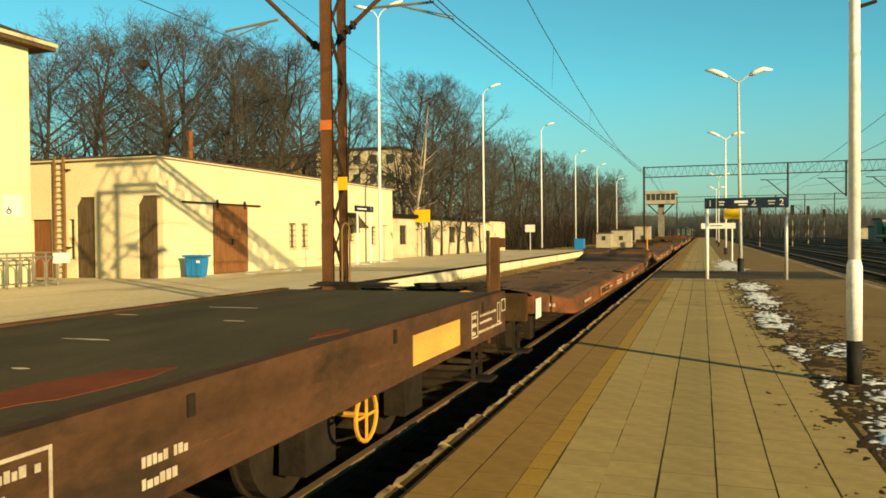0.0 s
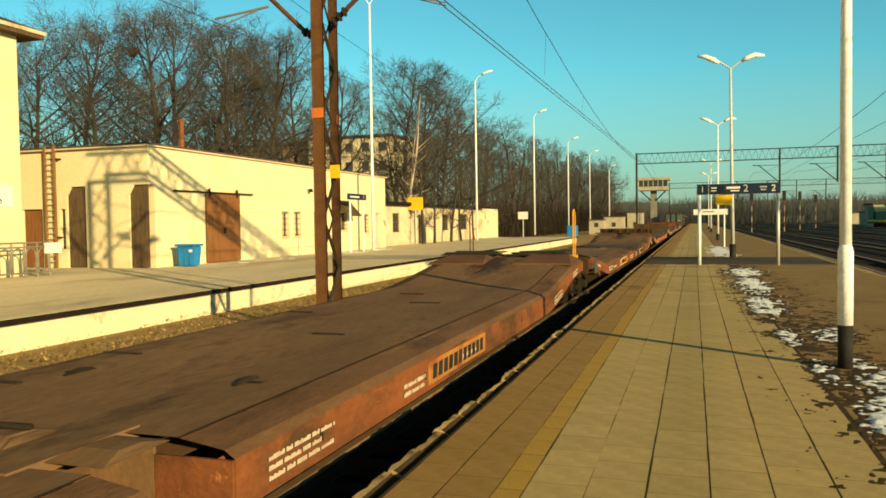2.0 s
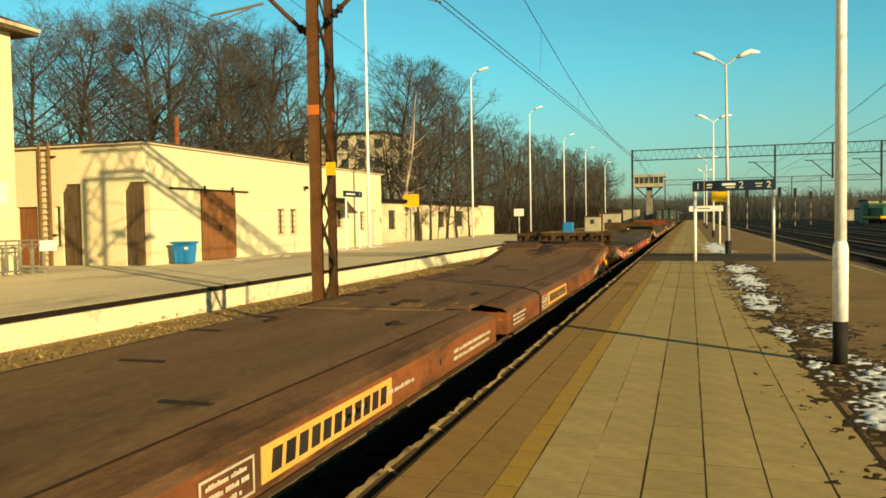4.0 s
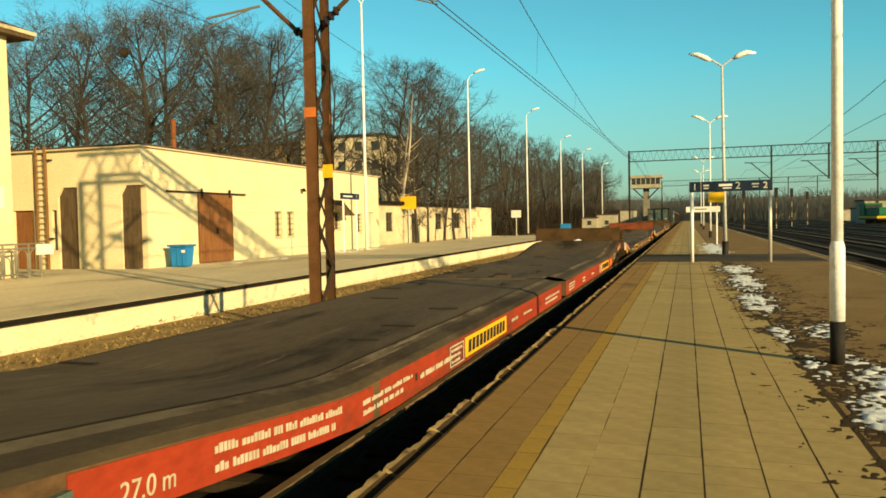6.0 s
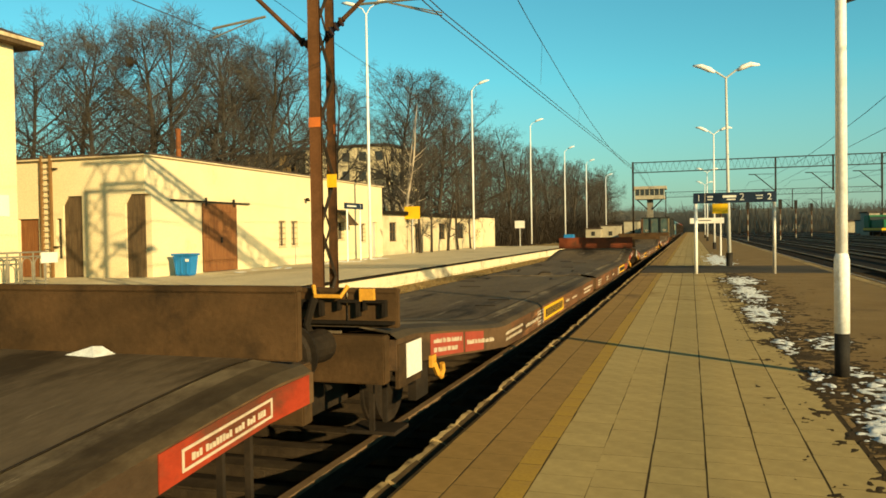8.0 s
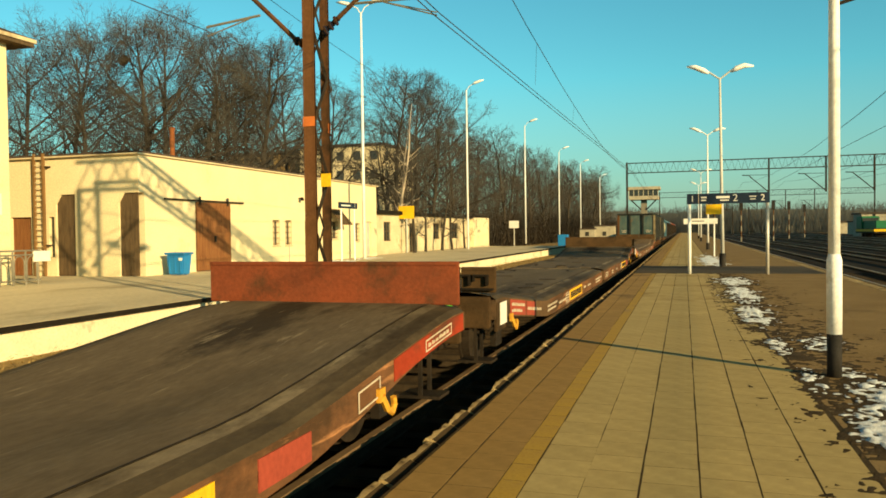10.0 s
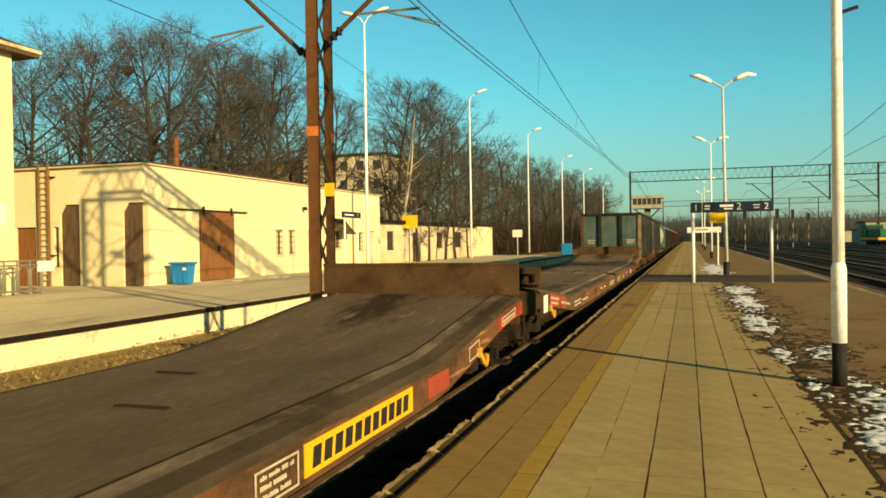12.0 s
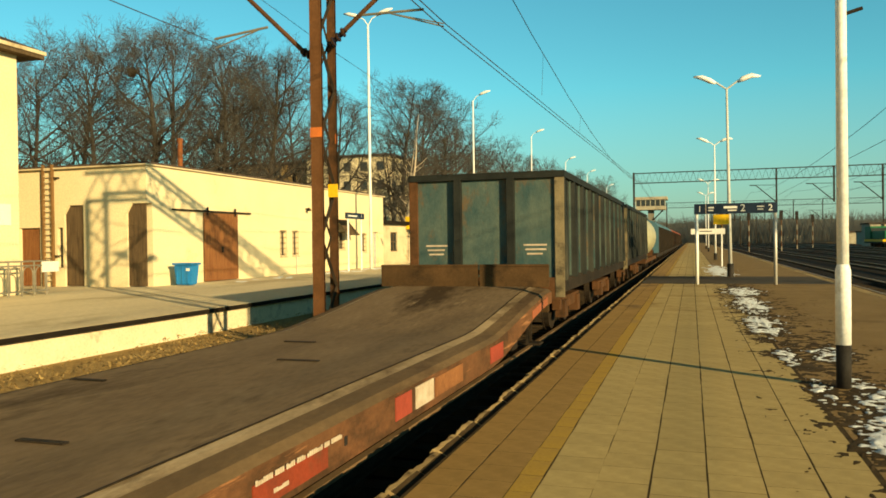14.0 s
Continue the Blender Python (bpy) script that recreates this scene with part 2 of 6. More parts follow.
EDGE_DULL = mat("dull_brown_outer_deck_edge", (0.115, 0.080, 0.045), (0.165, 0.112, 0.06), 0.5, 0.8, bump=0.04, dirt=(0.08, 0.052, 0.03), dirt_at=0.5, dirt_size=0.9, stretch=(1, 0.4, 1), streak=(0.22, 0.155, 0.085), streak_at=0.62)
# Inner strip on grey decks: scuffs plus sunlight put into the colour.
SHOULDER = mat("lit_scuffed_deck_edge", (0.145, 0.117, 0.076), (0.22, 0.178, 0.120), 0.5, 0.8, bump=0.04, dirt=(0.070, 0.053, 0.034), dirt_at=0.46, dirt_size=0.9, stretch=(1, 0.4, 1), streak=(0.30, 0.25, 0.17), streak_at=0.57)
SIDE_BROWN = mat("rusty_red_side", (0.25, 0.085, 0.030), (0.165, 0.062, 0.026), 0.6, 0.75, bump=0.08, dirt=(0.085, 0.045, 0.024), dirt_at=0.48, dirt_size=1.3, stretch=(1, 0.5, 1), streak=(0.42, 0.17, 0.065), streak_at=0.60)
SILL_DARK = mat("sooty_brown_sill", (0.10, 0.062, 0.032), (0.15, 0.088, 0.045), 0.6, 0.8, bump=0.08, dirt=(0.06, 0.04, 0.024), dirt_at=0.5, dirt_size=1.2, stretch=(1, 0.5, 1))
SIDE_RED = mat("red_wagon_side", (0.36, 0.045, 0.018), (0.28, 0.040, 0.018), 0.7, 0.6, bump=0.04, dirt=(0.12, 0.045, 0.025), dirt_at=0.50, dirt_size=1.0, stretch=(1, 0.5, 1))
SIDE_WORN = mat("worn_brown_side", (0.125, 0.064, 0.032), (0.175, 0.080, 0.038), 0.6, 0.75, bump=0.08, dirt=(0.07, 0.040, 0.022), dirt_at=0.48, dirt_size=1.3, stretch=(1, 0.5, 1), streak=(0.46, 0.22, 0.10), streak_at=0.57)
DULLRED = mat("faded_red_panel", (0.36, 0.12, 0.06), (0.28, 0.095, 0.05), 0.5, 0.7, bump=0.03)
WORNRED = mat("worn_red_panel", (0.27, 0.050, 0.024), (0.19, 0.046, 0.024), 0.3, 0.7, bump=0.04, dirt=(0.12, 0.055, 0.03), dirt_at=0.55, dirt_size=2.5)
RUSTPANEL = mat("faded_rusty_panel", (0.30, 0.135, 0.055), (0.22, 0.095, 0.042), 0.3, 0.75, bump=0.05, dirt=(0.13, 0.06, 0.03), dirt_at=0.52, dirt_size=3)
SIDE_SOOT = mat("sooty_red_brown_side", (0.076, 0.040, 0.022), (0.112, 0.055, 0.028), 0.6, 0.75, bump=0.08, dirt=(0.046, 0.029, 0.018), dirt_at=0.49, dirt_size=1.3, stretch=(1, 0.5, 1), streak=(0.20, 0.07, 0.03), streak_at=0.63)
PANELRED = mat("bright_red_panel", (0.37, 0.072, 0.045), (0.30, 0.062, 0.04), 0.5, 0.6, bump=0.03)
MARK = mat("white_marking", (0.60, 0.52, 0.42), (0.45, 0.37, 0.28), 0.1, 0.7, bump=0.0)
PLATE = mat("white_plate", (0.80, 0.80, 0.76), (0.74, 0.74, 0.70), 0.3, 0.5, bump=0.0)
WAGONYELLOW = mat("wagon_yellow", (0.80, 0.47, 0.02), (0.74, 0.43, 0.02), 0.4, 0.6, bump=0.0)
FADEDYELLOW = mat("faded_orange_panel", (0.78, 0.42, 0.10), (0.70, 0.36, 0.09), 0.4, 0.6, bump=0.0)
DULLYELLOW = mat("faded_name_panel", (0.42, 0.20, 0.05), (0.34, 0.15, 0.04), 0.4, 0.7, bump=0.02, dirt=(0.26, 0.09, 0.03), dirt_at=0.5, dirt_size=3)
LOOPYELLOW = mat("yellow_handrail", (0.70, 0.36, 0.04), (0.55, 0.28, 0.04), 0.3, 0.6, bump=0.0)
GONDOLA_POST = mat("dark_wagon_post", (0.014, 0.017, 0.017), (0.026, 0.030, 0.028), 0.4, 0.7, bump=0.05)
GREASY = mat("scuffed_corner_steel", (0.24, 0.20, 0.12), (0.15, 0.125, 0.08), 0.4, 0.8, bump=0.08, dirt=(0.07, 0.06, 0.04), dirt_at=0.52, dirt_size=2.5)
# Long sides are much darker than the end walls.
GONDOLA_SIDE = mat("dark_gondola_side", (0.022, 0.026, 0.025), (0.042, 0.046, 0.040), 0.8, 0.8, bump=0.08, dirt=(0.075, 0.066, 0.045), dirt_at=0.58, dirt_size=1.2, stretch=(1, 1, 0.4))
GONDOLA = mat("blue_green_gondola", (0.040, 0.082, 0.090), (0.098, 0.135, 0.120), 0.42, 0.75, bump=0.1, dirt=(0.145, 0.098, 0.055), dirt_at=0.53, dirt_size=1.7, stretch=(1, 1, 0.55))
TANK = mat("cream_tank", (0.48, 0.47, 0.30), (0.38, 0.37, 0.24), 1.0, 0.5, bump=0.0, dirt=(0.25, 0.2, 0.14), dirt_at=0.6, dirt_size=0.6, spec=0.35)
BLUECAR = mat("blue_box_wagon", (0.06, 0.14, 0.19), (0.09, 0.18, 0.23), 0.8, 0.7, bump=0.05, dirt=(0.14, 0.12, 0.1), dirt_at=0.6, dirt_size=0.8)
REDCAR = mat("red_box_wagon", (0.20, 0.06, 0.035), (0.27, 0.08, 0.045), 0.8, 0.75, bump=0.05)
GREENPAINT = mat("bright_green_paint", (0.10, 0.42, 0.05), (0.08, 0.33, 0.05), 0.3, 0.5, bump=0.0)
GREENLOCO = mat("green_loco_paint", (0.03, 0.16, 0.08), (0.03, 0.19, 0.09), 0.8, 0.5, bump=0.0)


# ---- mesh tools ----
class Shape:
    """Collects verts and faces of one mesh."""

    def __init__(self):
        self.v, self.f, self.m = [], [], []

    def face(self, pts, mi=0):
        k = len(self.v)
        self.v += [tuple(p) for p in pts]
        self.f.append(tuple(range(k, k + len(pts))))
        self.m.append(mi)

    def box(self, x0, x1, y0, y1, z0, z1, mi=0):
        k = len(self.v)
        self.v += [(x, y, z) for z in (z0, z1) for x, y in ((x0, y0), (x1, y0), (x1, y1), (x0, y1))]
        self.f += [tuple(k + i for i in q) for q in ((3, 2, 1, 0), (4, 5, 6, 7), (0, 1, 5, 4), (1, 2, 6, 5), (2, 3, 7, 6), (3, 0, 4, 7))]
        self.m += [mi] * 6
        return self

    def hexa(self, low, high, mi=0):
        """A solid between two rings of equally many points."""
        k, c = len(self.v), len(low)
        self.v += [tuple(p) for p in low] + [tuple(p) for p in high]
        self.f += [tuple(k + i for i in reversed(range(c))), tuple(k + c + i for i in range(c))]
        self.f += [(k + i, k + (i + 1) % c, k + c + (i + 1) % c, k + c + i) for i in range(c)]
        self.m += [mi] * (c + 2)
        return self

    def tube(self, path, radii, n=6, mi=0, caps=True):
        k = len(self.v)
        path = [Vector(p) for p in path]
        if isinstance(radii, (int, float)):
            radii = [radii] * len(path)
        up = None
        for i, p in enumerate(path):
            d = (path[min(i + 1, len(path) - 1)] - path[max(i - 1, 0)]).normalized()
            if up is None:
                up = Vector((0, 0, 1)) if abs(d.z) < 0.9 else Vector((0, 1, 0))
            s = d.cross(up).normalized()
            if s.length < 0.1:
                s = Vector((1, 0, 0))
            up = s.cross(d).normalized()
            for j in range(n):
                a = 2 * math.pi * j / n
                self.v.append(tuple(p + (s * math.cos(a) + up * math.sin(a)) * radii[i]))
        for i in range(len(path) - 1):
            for j in range(n):
                self.f.append((k + i * n + j, k + i * n + (j + 1) % n, k + (i + 1) * n + (j + 1) % n, k + (i + 1) * n + j))
                self.m.append(mi)
        if caps:
            self.f += [tuple(k + j for j in reversed(range(n))), tuple(k + (len(path) - 1) * n + j for j in range(n))]
            self.m += [mi, mi]
        return self

    def data(self, name, mats, bevel=0.0, smooth=False, weld=False):
        me = bpy.data.meshes.new(name)
        me.from_pydata(self.v, [], self.f)
        for x in (mats if isinstance(mats, (list, tuple)) else [mats]):
            me.materials.append(x)
        me.polygons.foreach_set("material_index", self.m)
        if weld:
            b = bmesh.new()
            b.from_mesh(me)
            bmesh.ops.remove_doubles(b, verts=b.verts, dist=1e-4)
            b.to_mesh(me)
            b.free()
        if bevel:
            b = bmesh.new()
            b.from_mesh(me)
            bmesh.ops.remove_doubles(b, verts=b.verts, dist=1e-5)
            es = [e for e in b.edges if len(e.link_faces) == 2 and e.calc_face_angle(0) > 0.5]
            bmesh.ops.bevel(b, geom=es, offset=bevel, segments=2, affect="EDGES", clamp_overlap=True)
            b.to_mesh(me)
            b.free()
        if smooth:
            me.polygons.foreach_set("use_smooth", [True] * len(me.polygons))
        me.update()
        return me

    def thing(self, name, mats, label="", category="", kind="", group="", bevel=0.0, smooth=False):
        return tagged(new(name, self.data(name, mats, bevel, smooth)), label, category, group, kind)

    def part(self, name, mats, parent, label="", bevel=0.0, smooth=False, kind="", weld=False):
        ob = new(name, self.data(name, mats, bevel, smooth, weld))
        ob.parent = parent
        return tagged(ob, label, kind=kind)


def empty(name, label, category, group="", m=None):
    ob = tagged(new(name), label, category, group)
    if m is not None:
        ob.matrix_basis = m
    return ob


def box(x0, x1, y0, y1, z0, z1):
    return Shape().box(x0, x1, y0, y1, z0, z1)


# ---- ground, tracks, platforms ----
RAIL_Z = -0.255
TRAIN_X = -3.61
EDGE_L, EDGE_R = -1.90, 4.83
Y0, Y1 = -60, 420

g = Shape()
g.face([(-2500, -800, -0.62), (2500, -800, -0.62), (2500, 4000, -0.62), (-2500, 4000, -0.62)])
g.thing("ground", GRASS, "dry winter grass and soil reaching the horizon", "ground", "structure")
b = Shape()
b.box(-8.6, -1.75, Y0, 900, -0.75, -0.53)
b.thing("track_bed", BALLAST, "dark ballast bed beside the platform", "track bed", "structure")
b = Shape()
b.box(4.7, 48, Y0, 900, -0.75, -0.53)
b.thing("track_bed_yard", BALLAST, "dark ballast under the yard tracks", "track bed", "structure")


def track(x, y0, y1, sleepers, steel=None):
    t = empty("railway_track", "railway track with worn steel rails on sleepers", "railway track", "tracks")
    t["kind"] = "structure"
    for s in (-1, 1):
        r = Shape()
        cx = x + s * 0.7525
        r.box(cx - 0.036, cx + 0.036, y0, y1, RAIL_Z - 0.04, RAIL_Z)
        r.box(cx - 0.01, cx + 0.01, y0, y1, RAIL_Z - 0.13, RAIL_Z - 0.038, 1)
        r.box(cx - 0.07, cx + 0.07, y0, y1, RAIL_Z - 0.15, RAIL_Z - 0.128, 1)
        r.part("rail", [steel or RAIL, SLEEPER], t)
    me = box(-1.25, 1.25, -0.12, 0.12, -0.10, 0.0).data("sleeper", SLEEPER, 0.015)
    for i in range(sleepers):
        o = new("sleeper", me)
        o.parent = t
        o.location = (x, 1.0 + i * 0.6, RAIL_Z - 0.15)
    return t


track(TRAIN_X + 0.16, Y0, Y1, 90)
for x in (6.6, 11.1, 15.6, 20.4, 25.0, 30.0):
    track(x, Y0, Y1, 60 if x < 7 else 0, YARDRAIL)

# island platform
base = Shape()
base.box(EDGE_L + 0.02, EDGE_R, Y0, 330, -0.72, -0.062)
base.thing("platform_core", COPING, "weathered concrete platform body", "platform", "structure")
pav = tagged(new("pavement"), "tan concrete paving slabs on the platform", "pavement", "", "structure")
j = Shape()
j.box(-1.72, 1.17, Y0, 330, -0.07, -0.0012)
j.part("slab_bed", JOINT, pav)
top = Shape()
top.box(1.17, EDGE_R - 0.25, Y0, 330, -0.07, 0.0)
top.thing("platform_surface", DIRT, "worn brown asphalt with dirt on the platform", "pavement", "structure")
band = Shape()
band.box(-1.72, EDGE_R - 0.3, 28.3, 33.8, -0.02, 0.006)
band.thing("asphalt_patch", BAND, "dark asphalt strip crossing the platform", "pavement", "structure")
def edge_block(seed):
    """A worn kerb block: a chamfered bar with a chipped, uneven front edge."""
    r = random.Random(seed)
    b = Shape()
    ys = [0.006 + (0.494 - 0.006) * i / 5 for i in range(6)]
    rings = []
    for y in ys:
        chip, sink = r.uniform(0.0, 0.035) * (r.random() < 0.6), r.uniform(0.0, 0.012)
        rings.append([(0.0 + chip * 0.5, y, -0.20), (chip, y, -0.035 - chip), (chip + 0.025, y, -sink), (0.075, y, -0.006 - sink), (0.14, y, -0.04 - sink), (0.185, y, -0.05)])
    for p, q in zip(rings, rings[1:]):
        for i in range(5):
            b.face([p[i], p[i + 1], q[i + 1], q[i]], 1 if i > 2 else 0)
    b.face(rings[0])
    b.face(rings[-1][::-1])
    return b.data("edge_stone", [COPING, EARTH], weld=True)


EDGE_STONES = [edge_block(300 + i) for i in range(6)]
edge = tagged(new("platform_edge"), "rough light stone edge of the platform", "platform edge", "", "structure")
rnd = random.Random(5)
for i in range(140):
    o = new("edge_stone", EDGE_STONES[rnd.randrange(6)])
    o.parent = edge
    o.location = (EDGE_L + rnd.uniform(-0.015, 0.015), i * 0.5 - 4, rnd.uniform(-0.016, 0.004))
    o.rotation_euler = (0, rnd.uniform(-0.05, 0.05), rnd.uniform(-0.012, 0.012))
far = Shape()
for i in range(66, 320):
    far.box(EDGE_L, EDGE_L + 0.2, i + 0.01, i + 0.99, -0.2, rnd.uniform(-0.014, -0.002))
far.part("edge_stones_far", COPING, edge, kind="stuff")
w = Shape()
w.box(EDGE_L + 0.03, EDGE_L + 0.1, Y0, 330, -0.7, -0.19)
w.part("edge_wall", COPING, edge)
er = Shape()
for i in range(-10, 160):
    er.box(EDGE_R - 0.25, EDGE_R + 0.03, i * 2 + 0.01, i * 2 + 1.99, -0.2, 0.004)
er.thing("platform_edge_far_side", COPING, "light concrete edge of the platform", "platform edge", "structure")

# slabs, in columns along the platform
COLS = [-1.70, -1.42, -1.11, -0.945, -0.60, -0.265, 0.085, 0.43, 0.78, 1.13]
ROW = 0.35
TIGHT = {2: 0.003, 4: 0.0018}


def slab_shape(s, x0, x1, y0, y1, z, mi=0, e=0.006, h=0.006):
    """A slab with open joints: e and h are half the joint on its two long sides."""
    g = 0.0024
    k = len(s.v)
    s.v += [(x0 + e, y0 + 0.06, -0.01), (x1 - h, y0 + 0.06, -0.01), (x1 - h, y1 - g, -0.01), (x0 + e, y1 - g, -0.01)]
    s.v += [(x0 + e, y0 + g, z), (x1 - h, y0 + g, z), (x1 - h, y1 - g, z), (x0 + e, y1 - g, z)]
    s.f += [tuple(k + i for i in q) for q in ((4, 5, 6, 7), (0, 1, 5, 4), (1, 2, 6, 5), (2, 3, 7, 6), (3, 0, 4, 7))]
    s.m += [mi] * 5


slab_meshes = []
for c in range(len(COLS) - 1):
    s = Shape()
    slab_shape(s, 0, COLS[c + 1] - COLS[c], 0, ROW, 0.0, 0, TIGHT.get(c, 0.006), TIGHT.get(c + 1, 0.006))
    slab_meshes.append(s.data("slab", (SLAB_BROWN, SLAB_BROWN, YELLOW_LINE, SLAB, SLAB, SLAB, SLAB, SLAB, SLAB)[c]))
rest = Shape()
rnd = random.Random(8)
for c in range(len(COLS) - 1):
    for r in range(-70, 110):
        y = 2.6 + r * ROW + (0.17 if c % 2 else 0)
        z = rnd.uniform(-0.0003, 0.0003)
        if 28.0 < y < 33.8:
            continue
        if 1 <= r <= 33:
            o = new("slab", slab_meshes[c])
            o.parent = pav
            o.location = (COLS[c] + rnd.uniform(-0.003, 0.003), y, z)
            o.rotation_euler = (rnd.uniform(-0.0004, 0.0004), rnd.uniform(-0.0006, 0.0006), 0)
        else:
            slab_shape(rest, COLS[c], COLS[c + 1], y, y + ROW, z, (2, 2, 1, 0, 0, 0, 0, 0, 0)[c])
    for r in range(0, 70):
        y = 41.3 + r * 4
        slab_shape(rest, COLS[c], COLS[c + 1], y, y + 4, 0.0, (2, 2, 1, 0, 0, 0, 0, 0, 0)[c])
rest.part("slabs_far", [SLAB, YELLOW_LINE, SLAB_BROWN], pav, kind="stuff")

# opposite platform
p1 = Shape()
p1.box(-48, -11.42, Y0, 79, -0.70, -0.09)
p1.thing("station_platform_wall", WHITEWALL, "whitewashed concrete wall of the station platform", "platform", "structure")
p1 = Shape()
p1.box(-48, -11.50, Y0, 79, -0.10, 0.0)
p1.thing("station_platform", CONCRETE, "pale dusty concrete station platform", "platform", "structure")
p1 = Shape()
for i in range(-30, 40):
    p1.box(-11.50, -11.30, i * 2 + 0.006, i * 2 + 1.994, -0.105, -0.002)
p1.thing("station_platform_edge", [LIP], "dark-faced edge along the station platform", "platform edge", "structure")
p1 = Shape()
p1.box(-11.72, -11.32, Y0, 79, -0.05, 0.003)
p1.thing("edge_strip", CONCRETE, "light concrete strip on the platform edge", "pavement", "structure")


# ---- motion of the train ----
def train_y(t):
    return 0.00134874 * t ** 3 - 0.131394 * t ** 2 - 9.739677 * t + 10.13971


MOVERS = []


def wagon_root(name, label, category, offset, group=""):
    o = empty(name, label, category, group)
    MOVERS.append((o, offset))
    return o


WHEELS = []
L = 25.6
W = 1.46


def deck_z(u, low=0.50, high=0.83):
    if u < 3.5:
        k = min(1.0, max(0.0, (u - 0.3) / 3.2))
        return high + (low - high) * (0.8 * k + 0.2 * k * k * (3 - 2 * k))
    d = L - u
    if d < 0.35:
        return high
    if d < 3.75:
        k = (d - 0.35) / 3.4
        k = 0.70 * k + 0.30 * k * k * (3 - 2 * k)
        return high + (low - high) * k
    return low


def wheelset(parent, u, r=0.42):
    """An axle with two flanged wheels, under a wagon."""
    w = Shape()
    w.tube([(-0.95, 0, 0), (0.95, 0, 0)], 0.075, 8)
    for s in (-1, 1):
        w.tube([(s * 0.69, 0, 0), (s * 0.72, 0, 0), (s * 0.72, 0, 0), (s * 0.83, 0, 0)], [r + 0.03, r + 0.03, r, r], 24)
        w.tube([(s * 0.83, 0, 0), (s * 0.86, 0, 0)], [0.3, 0.12], 12)
    o = w.part("wheelset", [DARKSTEEL], parent)
    o.location = (0, u, RAIL_Z + r)
    WHEELS.append((o, u, r))
    return o


def axle_guard(parent, u):
    for s in (-1, 1):
        a = Shape()
        a.box(s * 1.12 - 0.04, s * 1.12 + 0.04, u - 0.17, u + 0.17, RAIL_Z + 0.25, RAIL_Z + 0.6)
        for k in range(5):
            hw = 0.62 - 0.1 * k
            a.box(s * 1.12 - 0.05, s * 1.12 + 0.05, u - hw, u + hw, RAIL_Z + 0.60 + 0.022 * k, RAIL_Z + 0.62 + 0.022 * k)
        a.part("axle_box", DARKSTEEL, parent)


def buffers(parent, u, way, z=0.70, face=None):
    """Two buffers and a screw coupling on a headstock at u, pointing along way."""
    for s in (-1, 1):
        b = Shape()
        x = s * 0.875
        b.tube([(x, u, z), (x, u + way * 0.38, z)], [0.13, 0.11], 14)
        b.tube([(x, u + way * 0.36, z), (x, u + way * 0.60, z), (x, u + way * 0.63, z)], [0.085, 0.085, 0.085], 12)
        bo = b.part("buffer", DARKSTEEL, parent)
        h = Shape()
        h.tube([(x, u + way * 0.62, z), (x, u + way * 0.66, z)], [0.24, 0.23], 20)
        h.part("buffer_plate", face if face and s > 0 else DARKSTEEL, bo)
    c = Shape()
    c.box(-0.12, 0.12, min(u, u + way * 0.12), max(u, u + way * 0.12), z - 0.14, z + 0.14)
    c.tube([(0, u, z), (0, u + way * 0.35, z - 0.05), (0, u + way * 0.68, z - 0.10)], 0.045, 8)
    c.part("coupling", DARKSTEEL, parent)
    h = Shape()
    h.tube([(0.35, u, z - 0.05), (0.36, u + way * 0.25, z - 0.42), (0.37, u + way * 0.6, z - 0.5)], 0.025, 6)
    h.part("brake_hose", BLACKPAINT, parent)


def ramp_panel(parent, name, u0, u1, z0, z1, m, x=W + 0.008):
    """A painted panel that follows the slope of the deck; heights are below its level part."""
    s = Shape()
    n = max(1, int((u1 - u0) / 0.4))
    for i in range(n):
        a, b = u0 + (u1 - u0) * i / n, u0 + (u1 - u0) * (i + 1) / n
        da, db = deck_z(a) - 0.5, deck_z(b) - 0.5
        s.hexa([(x - 0.006, a, z0 + da), (x - 0.006, b, z0 + db), (x - 0.006, b, z1 + db), (x - 0.006, a, z1 + da)],
               [(x, a, z0 + da), (x, b, z0 + db), (x, b, z1 + db), (x, a, z1 + da)])
    s.part(name, m, parent, weld=True)


def bars(parent, u0, u1, z0, z1, rows, m, seed, x=W + 0.012, fill=0.8, label="", tall=0.5, ramp=False):
    """Rows of short painted strokes in word-like runs, on the side of a wagon."""
    r = random.Random(seed)
    s = Shape()
    h = (z1 - z0) / rows
    t = h * tall * (1.0 if rows > 1 else 0.8)
    for i in range(rows):
        if fill <= 0:
            break
        u = u0
        zz = z1 - (i + 0.85) * h
        stop = u1 - (r.uniform(0.0, 0.25) * (u1 - u0) if i else 0.0)
        left = r.randint(3, 8)
        while u < stop - 0.02:
            w = max(0.018, t * r.uniform(0.40, 0.72))
            dz = deck_z(u + w / 2) - 0.5 if ramp else 0.0
            s.box(x - 0.004, x, u, min(u + w, stop), zz + h * 0.08 + dz, zz + h * 0.08 + t * r.choice((1.0, 1.0, 0.75)) + dz)
            u += w + 0.22 * t
            left -= 1
            if not left:
                left = r.randint(3, 8)
                u += 0.7 * t
    if s.v:
        s.part("painted_lettering", m, parent, label, kind="stuff")


